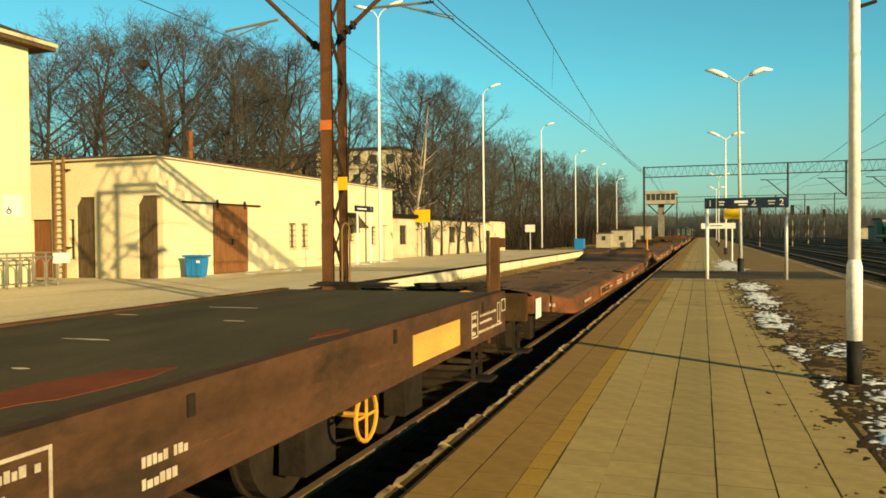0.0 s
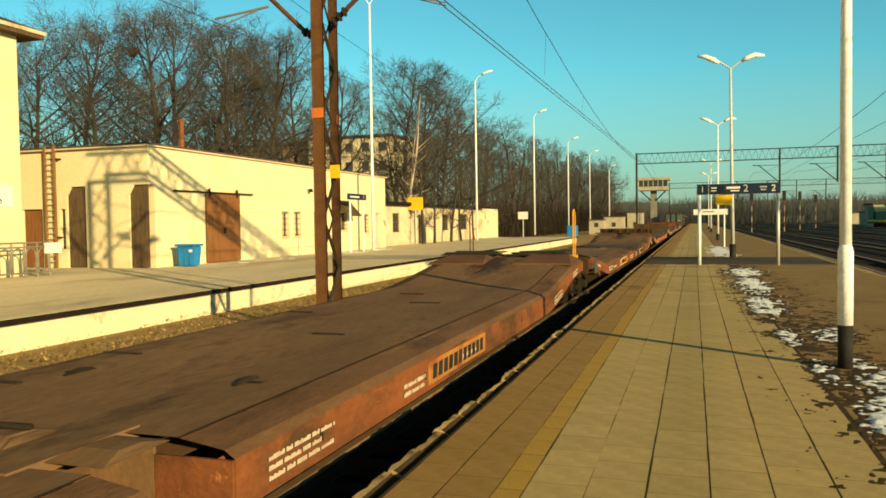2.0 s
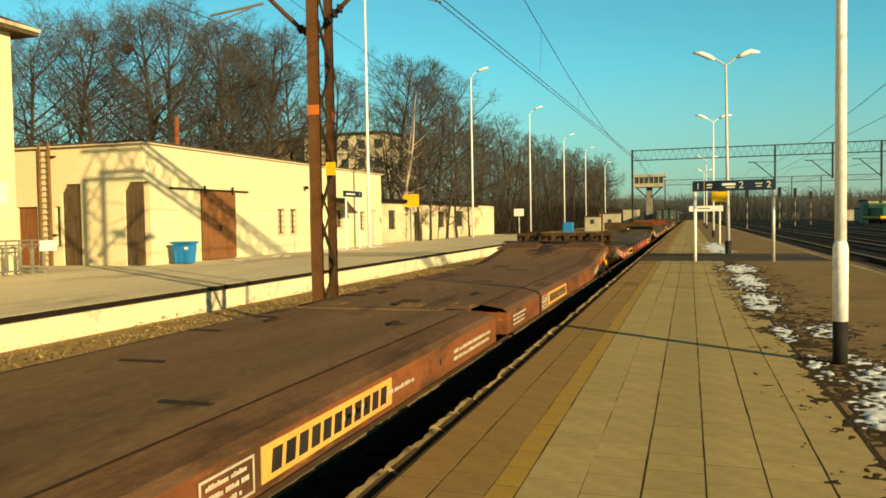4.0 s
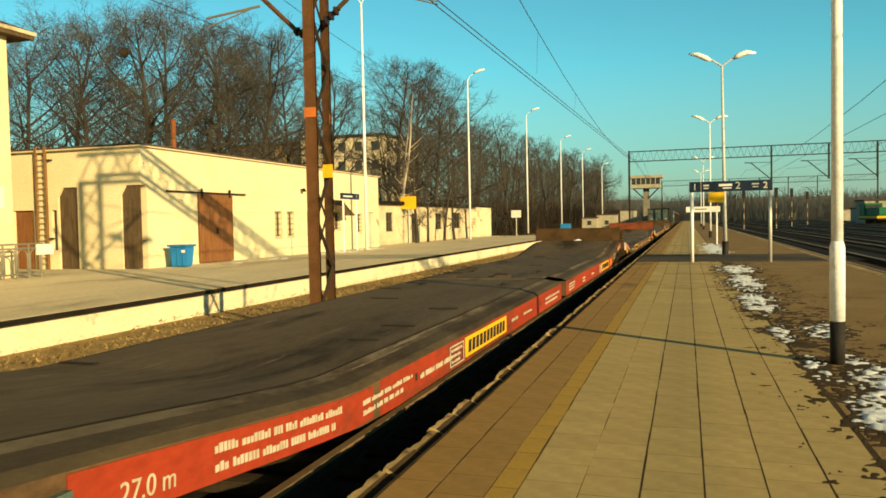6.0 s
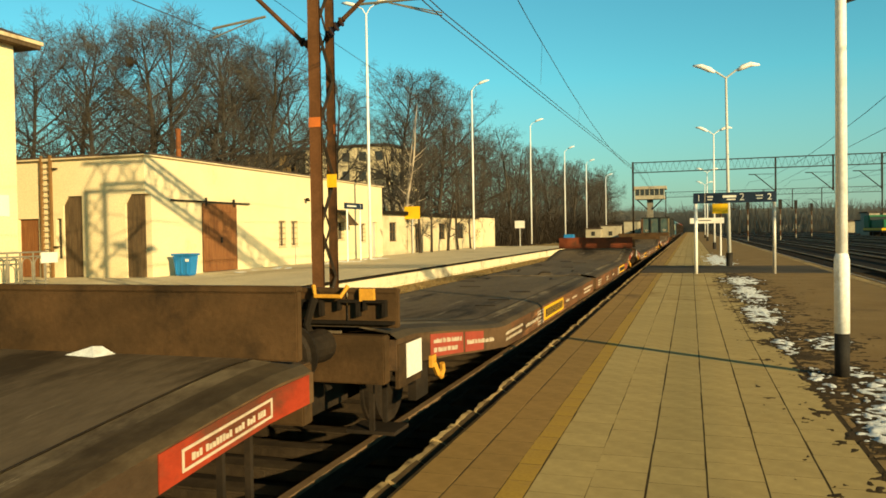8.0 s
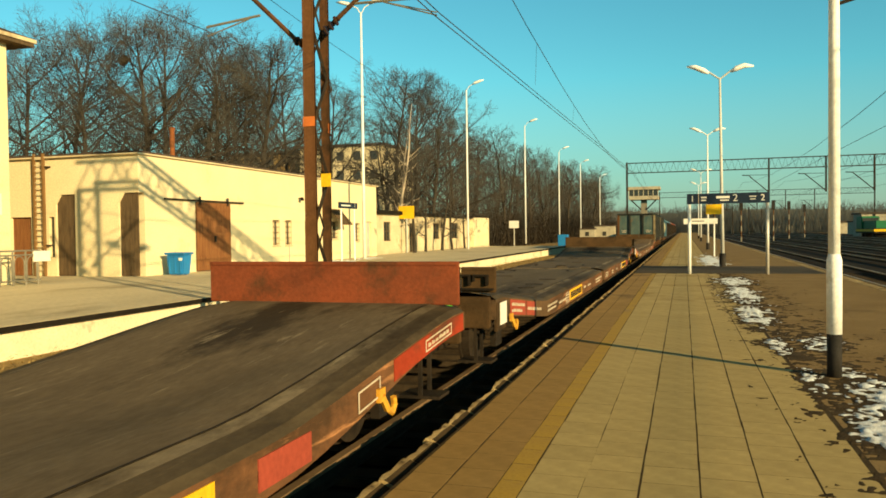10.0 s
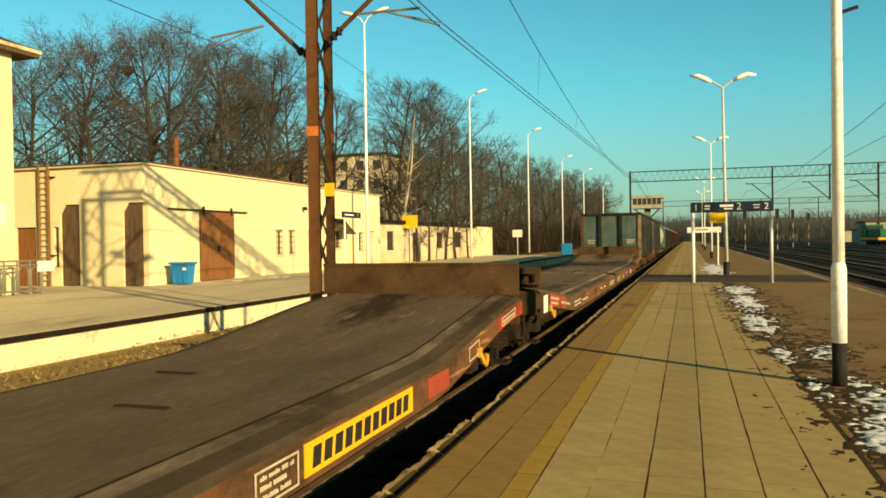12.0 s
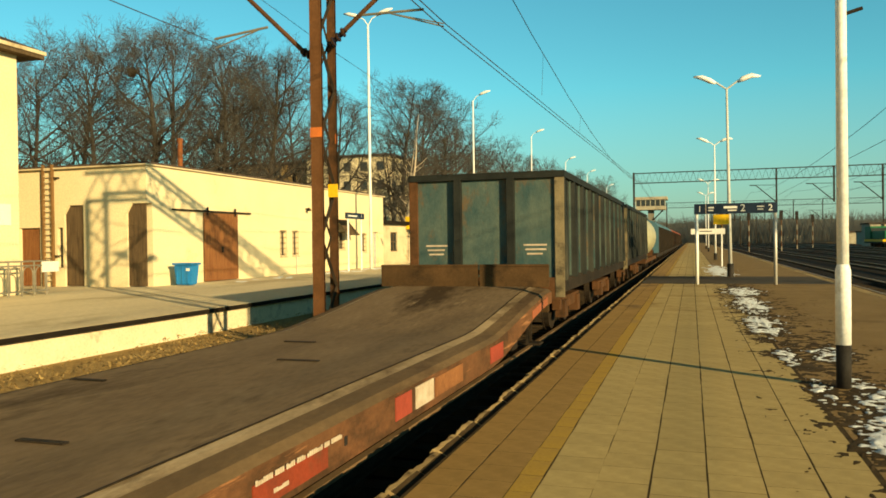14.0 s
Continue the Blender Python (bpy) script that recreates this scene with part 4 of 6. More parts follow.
def timber_wagon():
    """The plain flat wagon ahead of the car transporters."""
    o = wagon_root("flat_wagon", "brown flat wagon with a dark level deck", "railway wagon", 0.0, "flat wagons of the train")
    e, s0 = -1.50, -21.4
    z = 0.90
    d = Shape()
    n = 40
    for i in range(n):
        a, b = s0 + (e - s0) * i / n, s0 + (e - s0) * (i + 1) / n
        box(-1.36, 1.36, a + 0.0006, b - 0.0006, z - 0.05, z).part("plank", DECK_DARK, o)
    for s in (1, -1):
        box(min(s * 1.36, s * W), max(s * 1.36, s * W), s0, e, z - 0.02, z + 0.02).part("edge_angle", SIDE_SOOT, o)
        box(min(s * 1.42, s * W), max(s * 1.42, s * W), s0, e, z - 0.42, z - 0.02).part("side_sill", SIDE_SOOT, o)
        box(min(s * 1.34, s * W), max(s * 1.34, s * W), s0, e, z - 0.44, z - 0.42).part("bottom_flange", SIDE_SOOT, o)
    rp = random.Random(12)
    for cx, cy, wx, wy in ((0.95, e - 5.9, 0.22, 0.75), (1.15, e - 7.4, 0.14, 0.6), (1.2, e - 3.9, 0.07, 0.35), (0.85, e - 7.0, 0.12, 0.3)):
        ring = [(cx + wx * q * math.cos(a), cy + wy * q * math.sin(a)) for a, q in [(2 * math.pi * i / 14, rp.uniform(0.55, 1.1)) for i in range(14)]]
        p = Shape()
        p.hexa([(x, y, z + 0.001) for x, y in ring], [(x, y, z + 0.004) for x, y in ring])
        p.part("rust_patch", REDFLAP, o, "flaking rust-red patch")
    for cx, cy, wx, wy in ((-0.2, e - 4.6, 0.22, 0.02), (0.1, e - 3.4, 0.12, 0.015), (-0.9, e - 5.3, 0.10, 0.03), (-0.6, e - 2.4, 0.25, 0.012), (0.3, e - 5.6, 0.06, 0.02), (-1.1, e - 3.2, 0.16, 0.012)):
        p = Shape()
        ring = [(cx + wx * q * math.cos(a), cy + wy * q * math.sin(a)) for a, q in [(2 * math.pi * i / 9, rp.uniform(0.5, 1.2)) for i in range(9)]]
        p.hexa([(x, y, z + 0.001) for x, y in ring], [(x, y, z + 0.003) for x, y in ring])
        p.part("scratch", MARK, o, "pale scratch on the deck")
    for i in range(8):
        u = e - 1.0 - i * 2.4
        box(W - 0.004, W + 0.012, u, u + 0.05, z - 0.13, z - 0.03).part("lashing_ring", DARKSTEEL, o)
    h = Shape()
    h.box(-1.4, 1.4, e - 0.02, e + 0.06, z - 0.42, z - 0.02)
    h.part("headstock", RUSTY, o)
    u = Shape()
    for x in (-0.4, 0.4):
        u.box(x - 0.06, x + 0.06, s0, e, z - 0.55, z - 0.06)
    u.part("underframe", DARKSTEEL, o)
    st = Shape()
    st.box(1.29, 1.39, e - 0.03, e + 0.05, z - 0.1, z + 0.64)
    st.box(1.38, 1.46, e - 0.01, e + 0.03, z + 0.52, z + 0.63)
    st.part("stake", RUSTY, o, "upright steel stake")
    st = Shape()
    st.tube([(1.15, e + 0.4, 0.25), (1.15, e + 0.4, z + 0.72)], 0.022, 6)
    st.part("grab_handle", RUSTY, o)
    yb = Shape()
    yb.tube([(0.95, e + 0.10, 0.70), (0.95, e + 0.30, 0.70)], [0.21, 0.19], 16)
    yb.part("buffer_collar", LOOPYELLOW, o, "yellow painted buffer collar")
    for c in (e - 2.1, e - 3.9):
        wheelset(o, c, 0.45)
    for s in (1, -1):
        bf = Shape()
        for c in (e - 2.1, e - 3.9):
            bf.box(s * 1.02 - 0.1, s * 1.02 + 0.1, c - 0.22, c + 0.22, RAIL_Z + 0.22, RAIL_Z + 0.66)
        bf.box(s * 1.0 - 0.05, s * 1.0 + 0.05, e - 4.4, e - 1.6, RAIL_Z + 0.5, RAIL_Z + 0.72)
        bf.part("bogie_frame", DARKSTEEL, o)
    hw = Shape()
    cy = e - 3.85
    hw.tube([(W - 0.02, cy + 0.17 * math.cos(a), 0.34 + 0.17 * math.sin(a)) for a in [2 * math.pi * i / 20 for i in range(21)]], 0.016, 6, caps=False)
    hw.tube([(W - 0.02, cy - 0.17, 0.34), (W - 0.02, cy + 0.17, 0.34)], 0.012, 5)
    hw.tube([(W - 0.02, cy, 0.17), (W - 0.02, cy, 0.51)], 0.012, 5)
    hw.tube([(W - 0.02, cy, 0.34), (W - 0.35, cy, 0.34)], 0.02, 6)
    hw.part("handwheel", LOOPYELLOW, o, "yellow brake handwheel")
    panel(o, "side_panel", e - 3.0, e - 1.78, z - 0.36, z - 0.12, FADEDYELLOW, label="blank orange-yellow panel")
    frame_mark(o, e - 1.40, e - 1.18, z - 0.36, z - 0.10, MARK)
    bars(o, e - 1.38, e - 1.20, z - 0.35, z - 0.11, 3, MARK, 71)
    bars(o, e - 1.1, e - 0.45, z - 0.20, z - 0.08, 1, MARK, 72, fill=0.92, tall=0.28)
    bars(o, e - 1.1, e - 0.62, z - 0.27, z - 0.16, 1, MARK, 75, fill=0.92, tall=0.3)
    bars(o, e - 1.15, e - 0.2, z - 0.36, z - 0.25, 1, MARK, 76, fill=0.92, tall=0.3)
    frame_mark(o, e - 0.40, e - 0.28, z - 0.30, z - 0.08, MARK)
    frame_mark(o, e - 0.22, e - 0.04, z - 0.20, z - 0.06, MARK)
    bars(o, e - 6.10, e - 5.80, z - 0.38, z - 0.20, 2, MARK, 73, fill=1.0)
    frame_mark(o, e - 7.2, e - 6.55, z - 0.33, z - 0.05, MARK)
    bars(o, e - 7.12, e - 6.6, z - 0.31, z - 0.07, 3, MARK, 74)
    buffers(o, e + 0.06, 1, 0.70)
    footstep(o, e - 0.3, 1.2, -0.06)
    return o


timber_wagon()


def gondola(offset):
    o = wagon_root("open_wagon", "weathered blue-green high-sided open goods wagon", "railway wagon", offset, "open wagons of the train")
    n0, n1 = 0.0, 12.8
    zf, zt = 0.86, 2.82
    wi = 1.40
    ends = Shape()
    ends.box(-wi, wi, n0, n0 + 0.06, zf, zt - 0.08)
    ends.part("end_wall", GONDOLA, o)
    box(-wi, wi, n1 - 0.06, n1, zf, zt - 0.08).part("end_wall", GONDOLA, o)
    for s in (1, -1):
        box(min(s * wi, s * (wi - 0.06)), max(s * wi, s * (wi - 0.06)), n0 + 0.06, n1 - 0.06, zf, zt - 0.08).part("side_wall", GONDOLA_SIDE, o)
        r = Shape()
        r.box(min(s * 1.34, s * 1.47), max(s * 1.34, s * 1.47), n0 - 0.04, n1 + 0.04, zt - 0.12, zt)
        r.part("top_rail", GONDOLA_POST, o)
        b = Shape()
        b.box(min(s * 1.30, s * 1.44), max(s * 1.30, s * 1.44), n0, n1, zf - 0.22, zf + 0.02)
        b.part("sole_bar", DARKSTEEL, o)
        for i in range(11):
            u = n0 + 0.1 + (n1 - 0.2) * i / 10
            p = Shape()
            p.hexa([(s * wi, u - 0.09, zf), (s * 1.50, u - 0.06, zf), (s * 1.50, u + 0.06, zf), (s * wi, u + 0.09, zf)][::s],
                   [(s * wi, u - 0.09, zt - 0.1), (s * 1.46, u - 0.05, zt - 0.1), (s * 1.46, u + 0.05, zt - 0.1), (s * wi, u + 0.09, zt - 0.1)][::s])
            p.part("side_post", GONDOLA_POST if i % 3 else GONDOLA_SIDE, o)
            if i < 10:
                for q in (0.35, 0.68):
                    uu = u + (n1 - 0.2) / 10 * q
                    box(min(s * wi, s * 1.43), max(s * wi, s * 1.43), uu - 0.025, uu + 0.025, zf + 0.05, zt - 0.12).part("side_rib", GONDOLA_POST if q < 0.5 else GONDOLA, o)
    for u, way in ((n0, -1), (n1, 1)):
        r = Shape()
        r.box(-1.47, 1.47, min(u, u + way * 0.08), max(u, u + way * 0.08), zt - 0.12, zt)
        r.part("top_rail", GONDOLA_POST, o)
        for x in (-0.50, 0.50):
            box(x - 0.065, x + 0.065, min(u, u + way * 0.12), max(u, u + way * 0.12), zf - 0.1, zt - 0.1).part("end_post", GONDOLA_POST, o)
        for x in (-1.38, 1.38):
            box(x - 0.08, x + 0.08, min(u, u + way * 0.06), max(u, u + way * 0.06), zf - 0.3, zt - 0.1).part("corner_post", GREASY if x > 0 else RUSTY, o)
        box(-1.42, 1.42, min(u, u + way * 0.05), max(u, u + way * 0.05), zf - 0.34, zf + 0.05).part("headstock", RUSTY, o)
        buffers(o, u + way * 0.05, way, 0.70)
    box(-1.36, 1.36, n0, n1, zf - 0.12, zf).part("floor", RUSTY, o)
    for x0, sd in ((-1.15, 3), (0.72, 4)):
        r, s = random.Random(sd), Shape()
        for i in range(3):
            s.box(x0 + 0.03 * i, x0 + 0.42 - 0.1 * i * r.random(), -0.006, -0.001, zf + 0.62 - i * 0.08, zf + 0.65 - i * 0.08)
        s.part("painted_lettering", MARK, o, kind="stuff")
    for u in (2.2, 4.0, n1 - 4.0, n1 - 2.2):
        wheelset(o, u, 0.45)
    for c in (3.1, n1 - 3.1):
        bf = Shape()
        for s in (1, -1):
            bf.box(s * 1.0 - 0.08, s * 1.0 + 0.08, c - 1.35, c + 1.35, RAIL_Z + 0.42, RAIL_Z + 0.66)
            for q in (-0.9, 0.9):
                bf.box(s * 1.04 - 0.1, s * 1.04 + 0.1, c + q - 0.2, c + q + 0.2, RAIL_Z + 0.25, RAIL_Z + 0.6)
        bf.box(-1.0, 1.0, c - 0.2, c + 0.2, RAIL_Z + 0.45, RAIL_Z + 0.64)
        bf.part("bogie_frame", RUSTY, o)
    return o


gondola(27 * 6)
gondola(27 * 6 + 14.1)


def tank_wagon(offset):
    o = wagon_root("tank_wagon", "cream tank wagon with a dirty barrel", "railway wagon", offset)
    t = Shape()
    t.tube([(0, 0.2, 1.75), (0, 0.5, 1.75), (0, 0.9, 1.75), (0, 11.6, 1.75), (0, 12.0, 1.75), (0, 12.3, 1.75)], [0.7, 1.15, 1.36, 1.36, 1.15, 0.7], 28)
    t.part("barrel", TANK, o, smooth=True)
    t = Shape()
    t.tube([(0, 6.2, 3.05), (0, 6.2, 3.3)], 0.35, 14)
    t.part("manhole", DARKSTEEL, o)
    box(-1.3, 1.3, 0, 12.6, 0.3, 0.5).part("underframe", RUSTY, o)
    for u in (2.0, 3.8, 8.8, 10.6):
        wheelset(o, u, 0.45)
    for u in (0.6, 11.9):
        box(-1.1, 1.1, u - 0.1, u + 0.1, 0.5, 0.9).part("saddle", RUSTY, o)
    buffers(o, 0, -1)
    buffers(o, 12.6, 1)


tank_wagon(27 * 6 + 28.2)


def box_wagon(offset, m, label):
    o = wagon_root("covered_wagon", label, "railway wagon", offset, "covered wagons of the train")
    b = Shape()
    ring = [(-1.42, 0.62), (1.42, 0.62), (1.42, 2.45), (1.1, 2.85), (0.5, 3.05), (-0.5, 3.05), (-1.1, 2.85), (-1.42, 2.45)]
    b.hexa([(x, 0, z) for x, z in ring], [(x, 12.8, z) for x, z in ring])
    b.part("body", m, o)
    for i in range(9):
        u = 0.3 + i * 1.52
        for s in (1, -1):
            box(min(s * 1.42, s * 1.50), max(s * 1.42, s * 1.50), u - 0.05, u + 0.05, 0.6, 2.46).part("side_post", DARKSTEEL, o)
    box(-1.3, 1.3, 0, 12.8, 0.3, 0.62).part("underframe", DARKSTEEL, o)
    for u in (2.0, 3.8, 9.0, 10.8):
        wheelset(o, u, 0.45)
    buffers(o, 0, -1)
    buffers(o, 12.8, 1)


for i in range(9):
    box_wagon(27 * 6 + 42.3 + 14.1 * i, BLUECAR if i < 3 else REDCAR, "faded blue covered goods wagon" if i < 3 else "rust-red covered goods wagon")


# ---- station buildings ----
def goods_shed():
    """The long low shed beside the track, with its boarded doors and barred windows."""
    o = tagged(new("goods_shed"), "cream rendered low goods shed with flat tar roof", "building")
    x, y0, y1, h, back = -19.8, 24.9, 48.3, 4.70, -34.0
    # long wall with openings: (y0, y1, z0, z1)
    holes = [(28.15, 30.60, 0.0, 2.93), (34.54, 35.28, 0.95, 2.28), (35.81, 36.54, 0.95, 2.28), (38.0, 38.9, 0.0, 2.28), (41.1, 42.3, 1.2, 2.3), (46.6, 47.4, 0.0, 2.3), (44.6, 45.5, 1.0, 2.2)]
    w = Shape()
    ys = sorted({y0, y1, *[q for a in holes for q in a[:2]]})
    zs = sorted({0.0, h, *[q for a in holes for q in a[2:]]})
    for a, b in zip(ys, ys[1:]):
        for c, d in zip(zs, zs[1:]):
            if not any(q[0] < (a + b) / 2 < q[1] and q[2] < (c + d) / 2 < q[3] for q in holes):
                w.box(x - 0.35, x, a, b, c, d)
    w.part("wall", CREAM, o, weld=True)
    # end wall with two deep doorways and a small door
    holes = [(-23.72, -22.78, 0.0, 3.22), (-20.72, -19.90, 0.0, 3.22), (-26.0, -24.95, 0.0, 2.36), (-24.08, -23.80, 0.75, 2.35)]
    w = Shape()
    xs = sorted({back, x - 0.352, *[q for a in holes for q in a[:2]]})
    xs = [v for v in xs if v <= x - 0.35]
    xs = sorted(set(xs + [x]))
    zs = sorted({0.0, h, *[q for a in holes for q in a[2:]]})
    for a, b in zip(xs, xs[1:]):
        for c, d in zip(zs, zs[1:]):
            if not any(q[0] < (a + b) / 2 < q[1] and q[2] < (c + d) / 2 < q[3] for q in holes):
                w.box(a, b, y0 - 0.35, y0 - 0.002, c, d)
    w.part("wall", CREAM, o, weld=True)
    box(back, x - 0.36, y1 - 0.35, y1, 0, h).part("wall", CREAM, o)
    box(back, back + 0.3, y0, y1 - 0.36, 0, h).part("wall", CREAM, o)
    for xa, xb, za in ((-23.72, -22.78, 3.22), (-20.72, -19.90, 3.22)):
        d = Shape()
        k = 4
        for i in range(k):
            a, b = xa + (xb - xa) * i / k, xa + (xb - xa) * (i + 1) / k
            d.box(a + 0.006, b - 0.006, y0 - 0.26, y0 - 0.20, 0.02, za - 0.02)
        d.part("boarded_door", DARKWOOD, o, "dark brown boarded door")
        c = Shape()
        c.hexa([(xa, y0 - 0.352, za), (xa, y0 - 0.27, za), (xa, y0 - 0.27, za - 0.35), (xa, y0 - 0.352, za - 0.35)][::-1],
               [(xa + 0.25, y0 - 0.352, za), (xa + 0.25, y0 - 0.27, za), (xa + 0.02, y0 - 0.27, za - 0.35), (xa + 0.02, y0 - 0.352, za - 0.35)][::-1])
        c.part("arch_corner", CREAM, o)
    d = Shape()
    for i in range(5):
        d.box(-26.0 + 0.21 * i + 0.005, -26.0 + 0.21 * (i + 1) - 0.005, y0 - 0.22, y0 - 0.16, 0.02, 2.34)
    d.part("side_door", WOOD, o, "brown wooden door")
    box(-24.08, -23.80, y0 - 0.2, y0 - 0.14, 0.75, 2.35).part("window", GLASS, o)
    r = Shape()
    r.box(back - 0.15, x + 0.10, y0 - 0.48, y1 + 0.15, h, h + 0.10)
    r.part("roof", ROOF, o)
    box(x - 0.02, x + 0.12, y0 - 0.5, y1 + 0.18, h - 0.035, h + 0.02).part("roof_edge", CREAM_OLD, o)
    box(back, x + 0.11, y0 - 0.52, y0 - 0.36, h - 0.035, h + 0.02).part("roof_edge", CREAM_OLD, o)
    # sliding door
    door = box(x + 0.03, x + 0.06, 28.08, 30.63, 0.03, 2.96).part("sliding_door", DARKWOOD, o, "brown boarded sliding door")
    for i in range(7):
        a = 28.08 + i * 0.365
        box(x + 0.06, x + 0.09, a + 0.005, a + 0.36, 0.03, 2.96).part("plank", WOOD, door)
    for z in (0.5, 1.5, 2.6):
        box(x + 0.088, x + 0.12, 28.1, 30.6, z, z + 0.14).part("ledge", WOOD, door)
    box(x + 0.09, x + 0.15, 29.33, 29.42, 1.25, 1.5).part("latch", BLACKPAINT, door)
    box(x + 0.04, x + 0.10, 26.0, 31.75, 2.99, 3.06).part("door_rail", DARKSTEEL, o, "dark sliding door rail")
    for y in (28.3, 30.4):
        box(x + 0.10, x + 0.13, y - 0.05, y + 0.05, 2.85, 3.2).part("hanger", DARKSTEEL, o)
    # windows with bars
    for a, b, z0, z1 in ((34.54, 35.28, 0.95, 2.28), (35.81, 36.54, 0.95, 2.28), (44.6, 45.5, 1.0, 2.2), (41.1, 42.3, 1.2, 2.3)):
        win = box(x - 0.22, x - 0.19, a, b, z0, z1).part("window", GLASS, o)
        f = Shape()
        for q in ((a, b, z0, z0 + 0.06), (a, b, z1 - 0.06, z1), (a, a + 0.06, z0, z1), (b - 0.06, b, z0, z1), ((a + b) / 2 - 0.025, (a + b) / 2 + 0.025, z0, z1)):
            f.box(x - 0.20, x - 0.14, *q)
        f.part("frame", CREAM_OLD, win)
        for i in range(5):
            z = z0 + 0.12 + (z1 - z0 - 0.2) * i / 4
            box(x - 0.06, x - 0.045, a, b, z, z + 0.02).part("bar", RUSTY, win)
        box(x - 0.1, x + 0.05, a - 0.05, b + 0.05, z0 - 0.05, z0).part("sill", CREAM_OLD, win)
    box(x - 0.2, x - 0.15, 38.0, 38.9, 0.02, 2.26).part("door", DARKWOOD, o)
    box(x - 0.2, x - 0.15, 46.6, 47.4, 0.02, 2.28).part("door", GALV, o)
    aw = Shape()
    aw.hexa([(x + 0.01, 41.1, 2.95), (x + 0.01, 42.5, 2.95), (x + 0.01, 42.5, 3.0), (x + 0.01, 41.1, 3.0)], [(x + 0.85, 41.1, 2.05), (x + 0.85, 42.5, 2.05), (x + 0.85, 42.5, 2.1), (x + 0.85, 41.1, 2.1)])
    aw.part("awning", DARKWOOD, o, "sloping wooden awning")
    lp = Shape()
    lp.tube([(x, 37.3, 3.45), (x + 0.22, 37.3, 3.5)], 0.03, 6)
    lp.tube([(x + 0.22, 37.3, 3.52), (x + 0.22, 37.3, 3.34)], [0.06, 0.13], 10)
    lp.part("wall_lamp", DARKSTEEL, o)
    pp = Shape()
    pp.tube([(x + 0.05, 36.05 + 0.12, 0), (x + 0.05, 36.05 + 0.12, 0.95)], 0.025, 6)
    pp.part("pipe", GALV, o)
    # ladder
    ld = tagged(new("ladder"), "tall wooden ladder fixed to the shed end", "ladder")
    for q in (-24.60, -24.14):
        box(q - 0.05, q + 0.05, y0 - 0.56, y0 - 0.46, 0, 4.85).part("rail", LADDER, ld, bevel=0.008)
    for i in range(20):
        box(-24.55, -24.19, y0 - 0.53, y0 - 0.49, 0.25 + i * 0.23, 0.285 + i * 0.23).part("rung", CREAM_OLD, ld)
    for z in (1.2, 4.3):
        box(-24.09, -23.92, y0 - 0.52, y0 - 0.36, z, z + 0.05).part("bracket", DARKSTEEL, ld)
    ch = Shape()
    ch.tube([(-24.0, 32.3, h + 0.1), (-24.0, 32.3, 6.80)], 0.12, 12)
    ch.tube([(-24.0, 32.3, 6.72), (-24.0, 32.3, 6.86)], 0.145, 12)
    ch.thing("chimney_pipe", CHIMNEY, "rusty orange chimney pipe on the shed roof", "chimney")


goods_shed()


def station_house():
    o = tagged(new("station_house"), "tall yellow station building with wide eaves", "building")
    x, y1 = -21.3, 20.1
    box(-36, x, -30, y1, 0, 7.95).part("wall", CREAM, o)
    e = Shape()
    e.box(-37, x + 0.42, -31, y1 + 0.75, 7.95, 8.08)
    e.part("soffit", DARKWOOD, o)
    e = Shape()
    e.box(-37.05, x + 0.47, -31.05, y1 + 0.80, 8.08, 8.20)
    e.part("gutter", CREAM_OLD, o)
    r = Shape()
    r.hexa([(-37, -31, 8.20), (x + 0.47, -31, 8.20), (x + 0.47, y1 + 0.8, 8.20), (-37, y1 + 0.8, 8.20)], [(-30, -24, 10.6), (x - 5, -24, 10.6), (x - 5, y1 - 6, 10.6), (-30, y1 - 6, 10.6)])
    r.part("roof", ROOF, o)
    s = tagged(new("access_sign"), "small white and blue access sign on the wall", "sign")
    box(x + 0.0, x + 0.03, 19.0, 19.75, 2.3, 3.0).part("board", PLATE, s)
    y = Shape()
    y.tube([(x + 0.04, 19.2 + 0.08 * math.cos(a), 2.47 + 0.08 * math.sin(a)) for a in [2 * math.pi * i / 12 for i in range(13)]], 0.014, 5, caps=False)
    y.tube([(x + 0.04, 19.19, 2.64), (x + 0.04, 19.19, 2.52), (x + 0.04, 19.30, 2.50)], 0.014, 5)
    y.part("symbol", SIGNBLUE, s)


station_house()

# railing beside the station house
# Dull steel tone stands in for shade on the railing.
rail = tagged(new("railing"), "pale metal railing with curved infill", "railing")
for i in range(9):
    y = 16.4 + i * 0.5
    s = Shape()
    s.tube([(-20.5, y, 0), (-20.5, y, 1.12)], 0.03, 8)
    s.part("post", OLDGALV, rail)
    if i < 8:
        a = Shape()
        a.tube([(-20.5, y + 0.25 + 0.19 * math.cos(q), 0.75 + 0.19 * math.sin(q)) for q in [math.pi * k / 8 for k in range(9)]], 0.018, 6)
        a.tube([(-20.5, y + 0.06, 0.75), (-20.5, y + 0.06, 0.15)], 0.015, 6)
        a.tube([(-20.5, y + 0.44, 0.75), (-20.5, y + 0.44, 0.15)], 0.015, 6)
        a.part("infill", OLDGALV, rail)
for z in (1.12, 0.98, 0.15):
    s = Shape()
    s.tube([(-20.5, 16.3, z), (-20.5, 20.5, z)], 0.028, 8)
    s.part("bar", OLDGALV, rail)
s = Shape()
s.box(-20.5, -20.46, 20.2, 20.9, 0.75, 1.1)
s.part("notice", PLATE, rail)


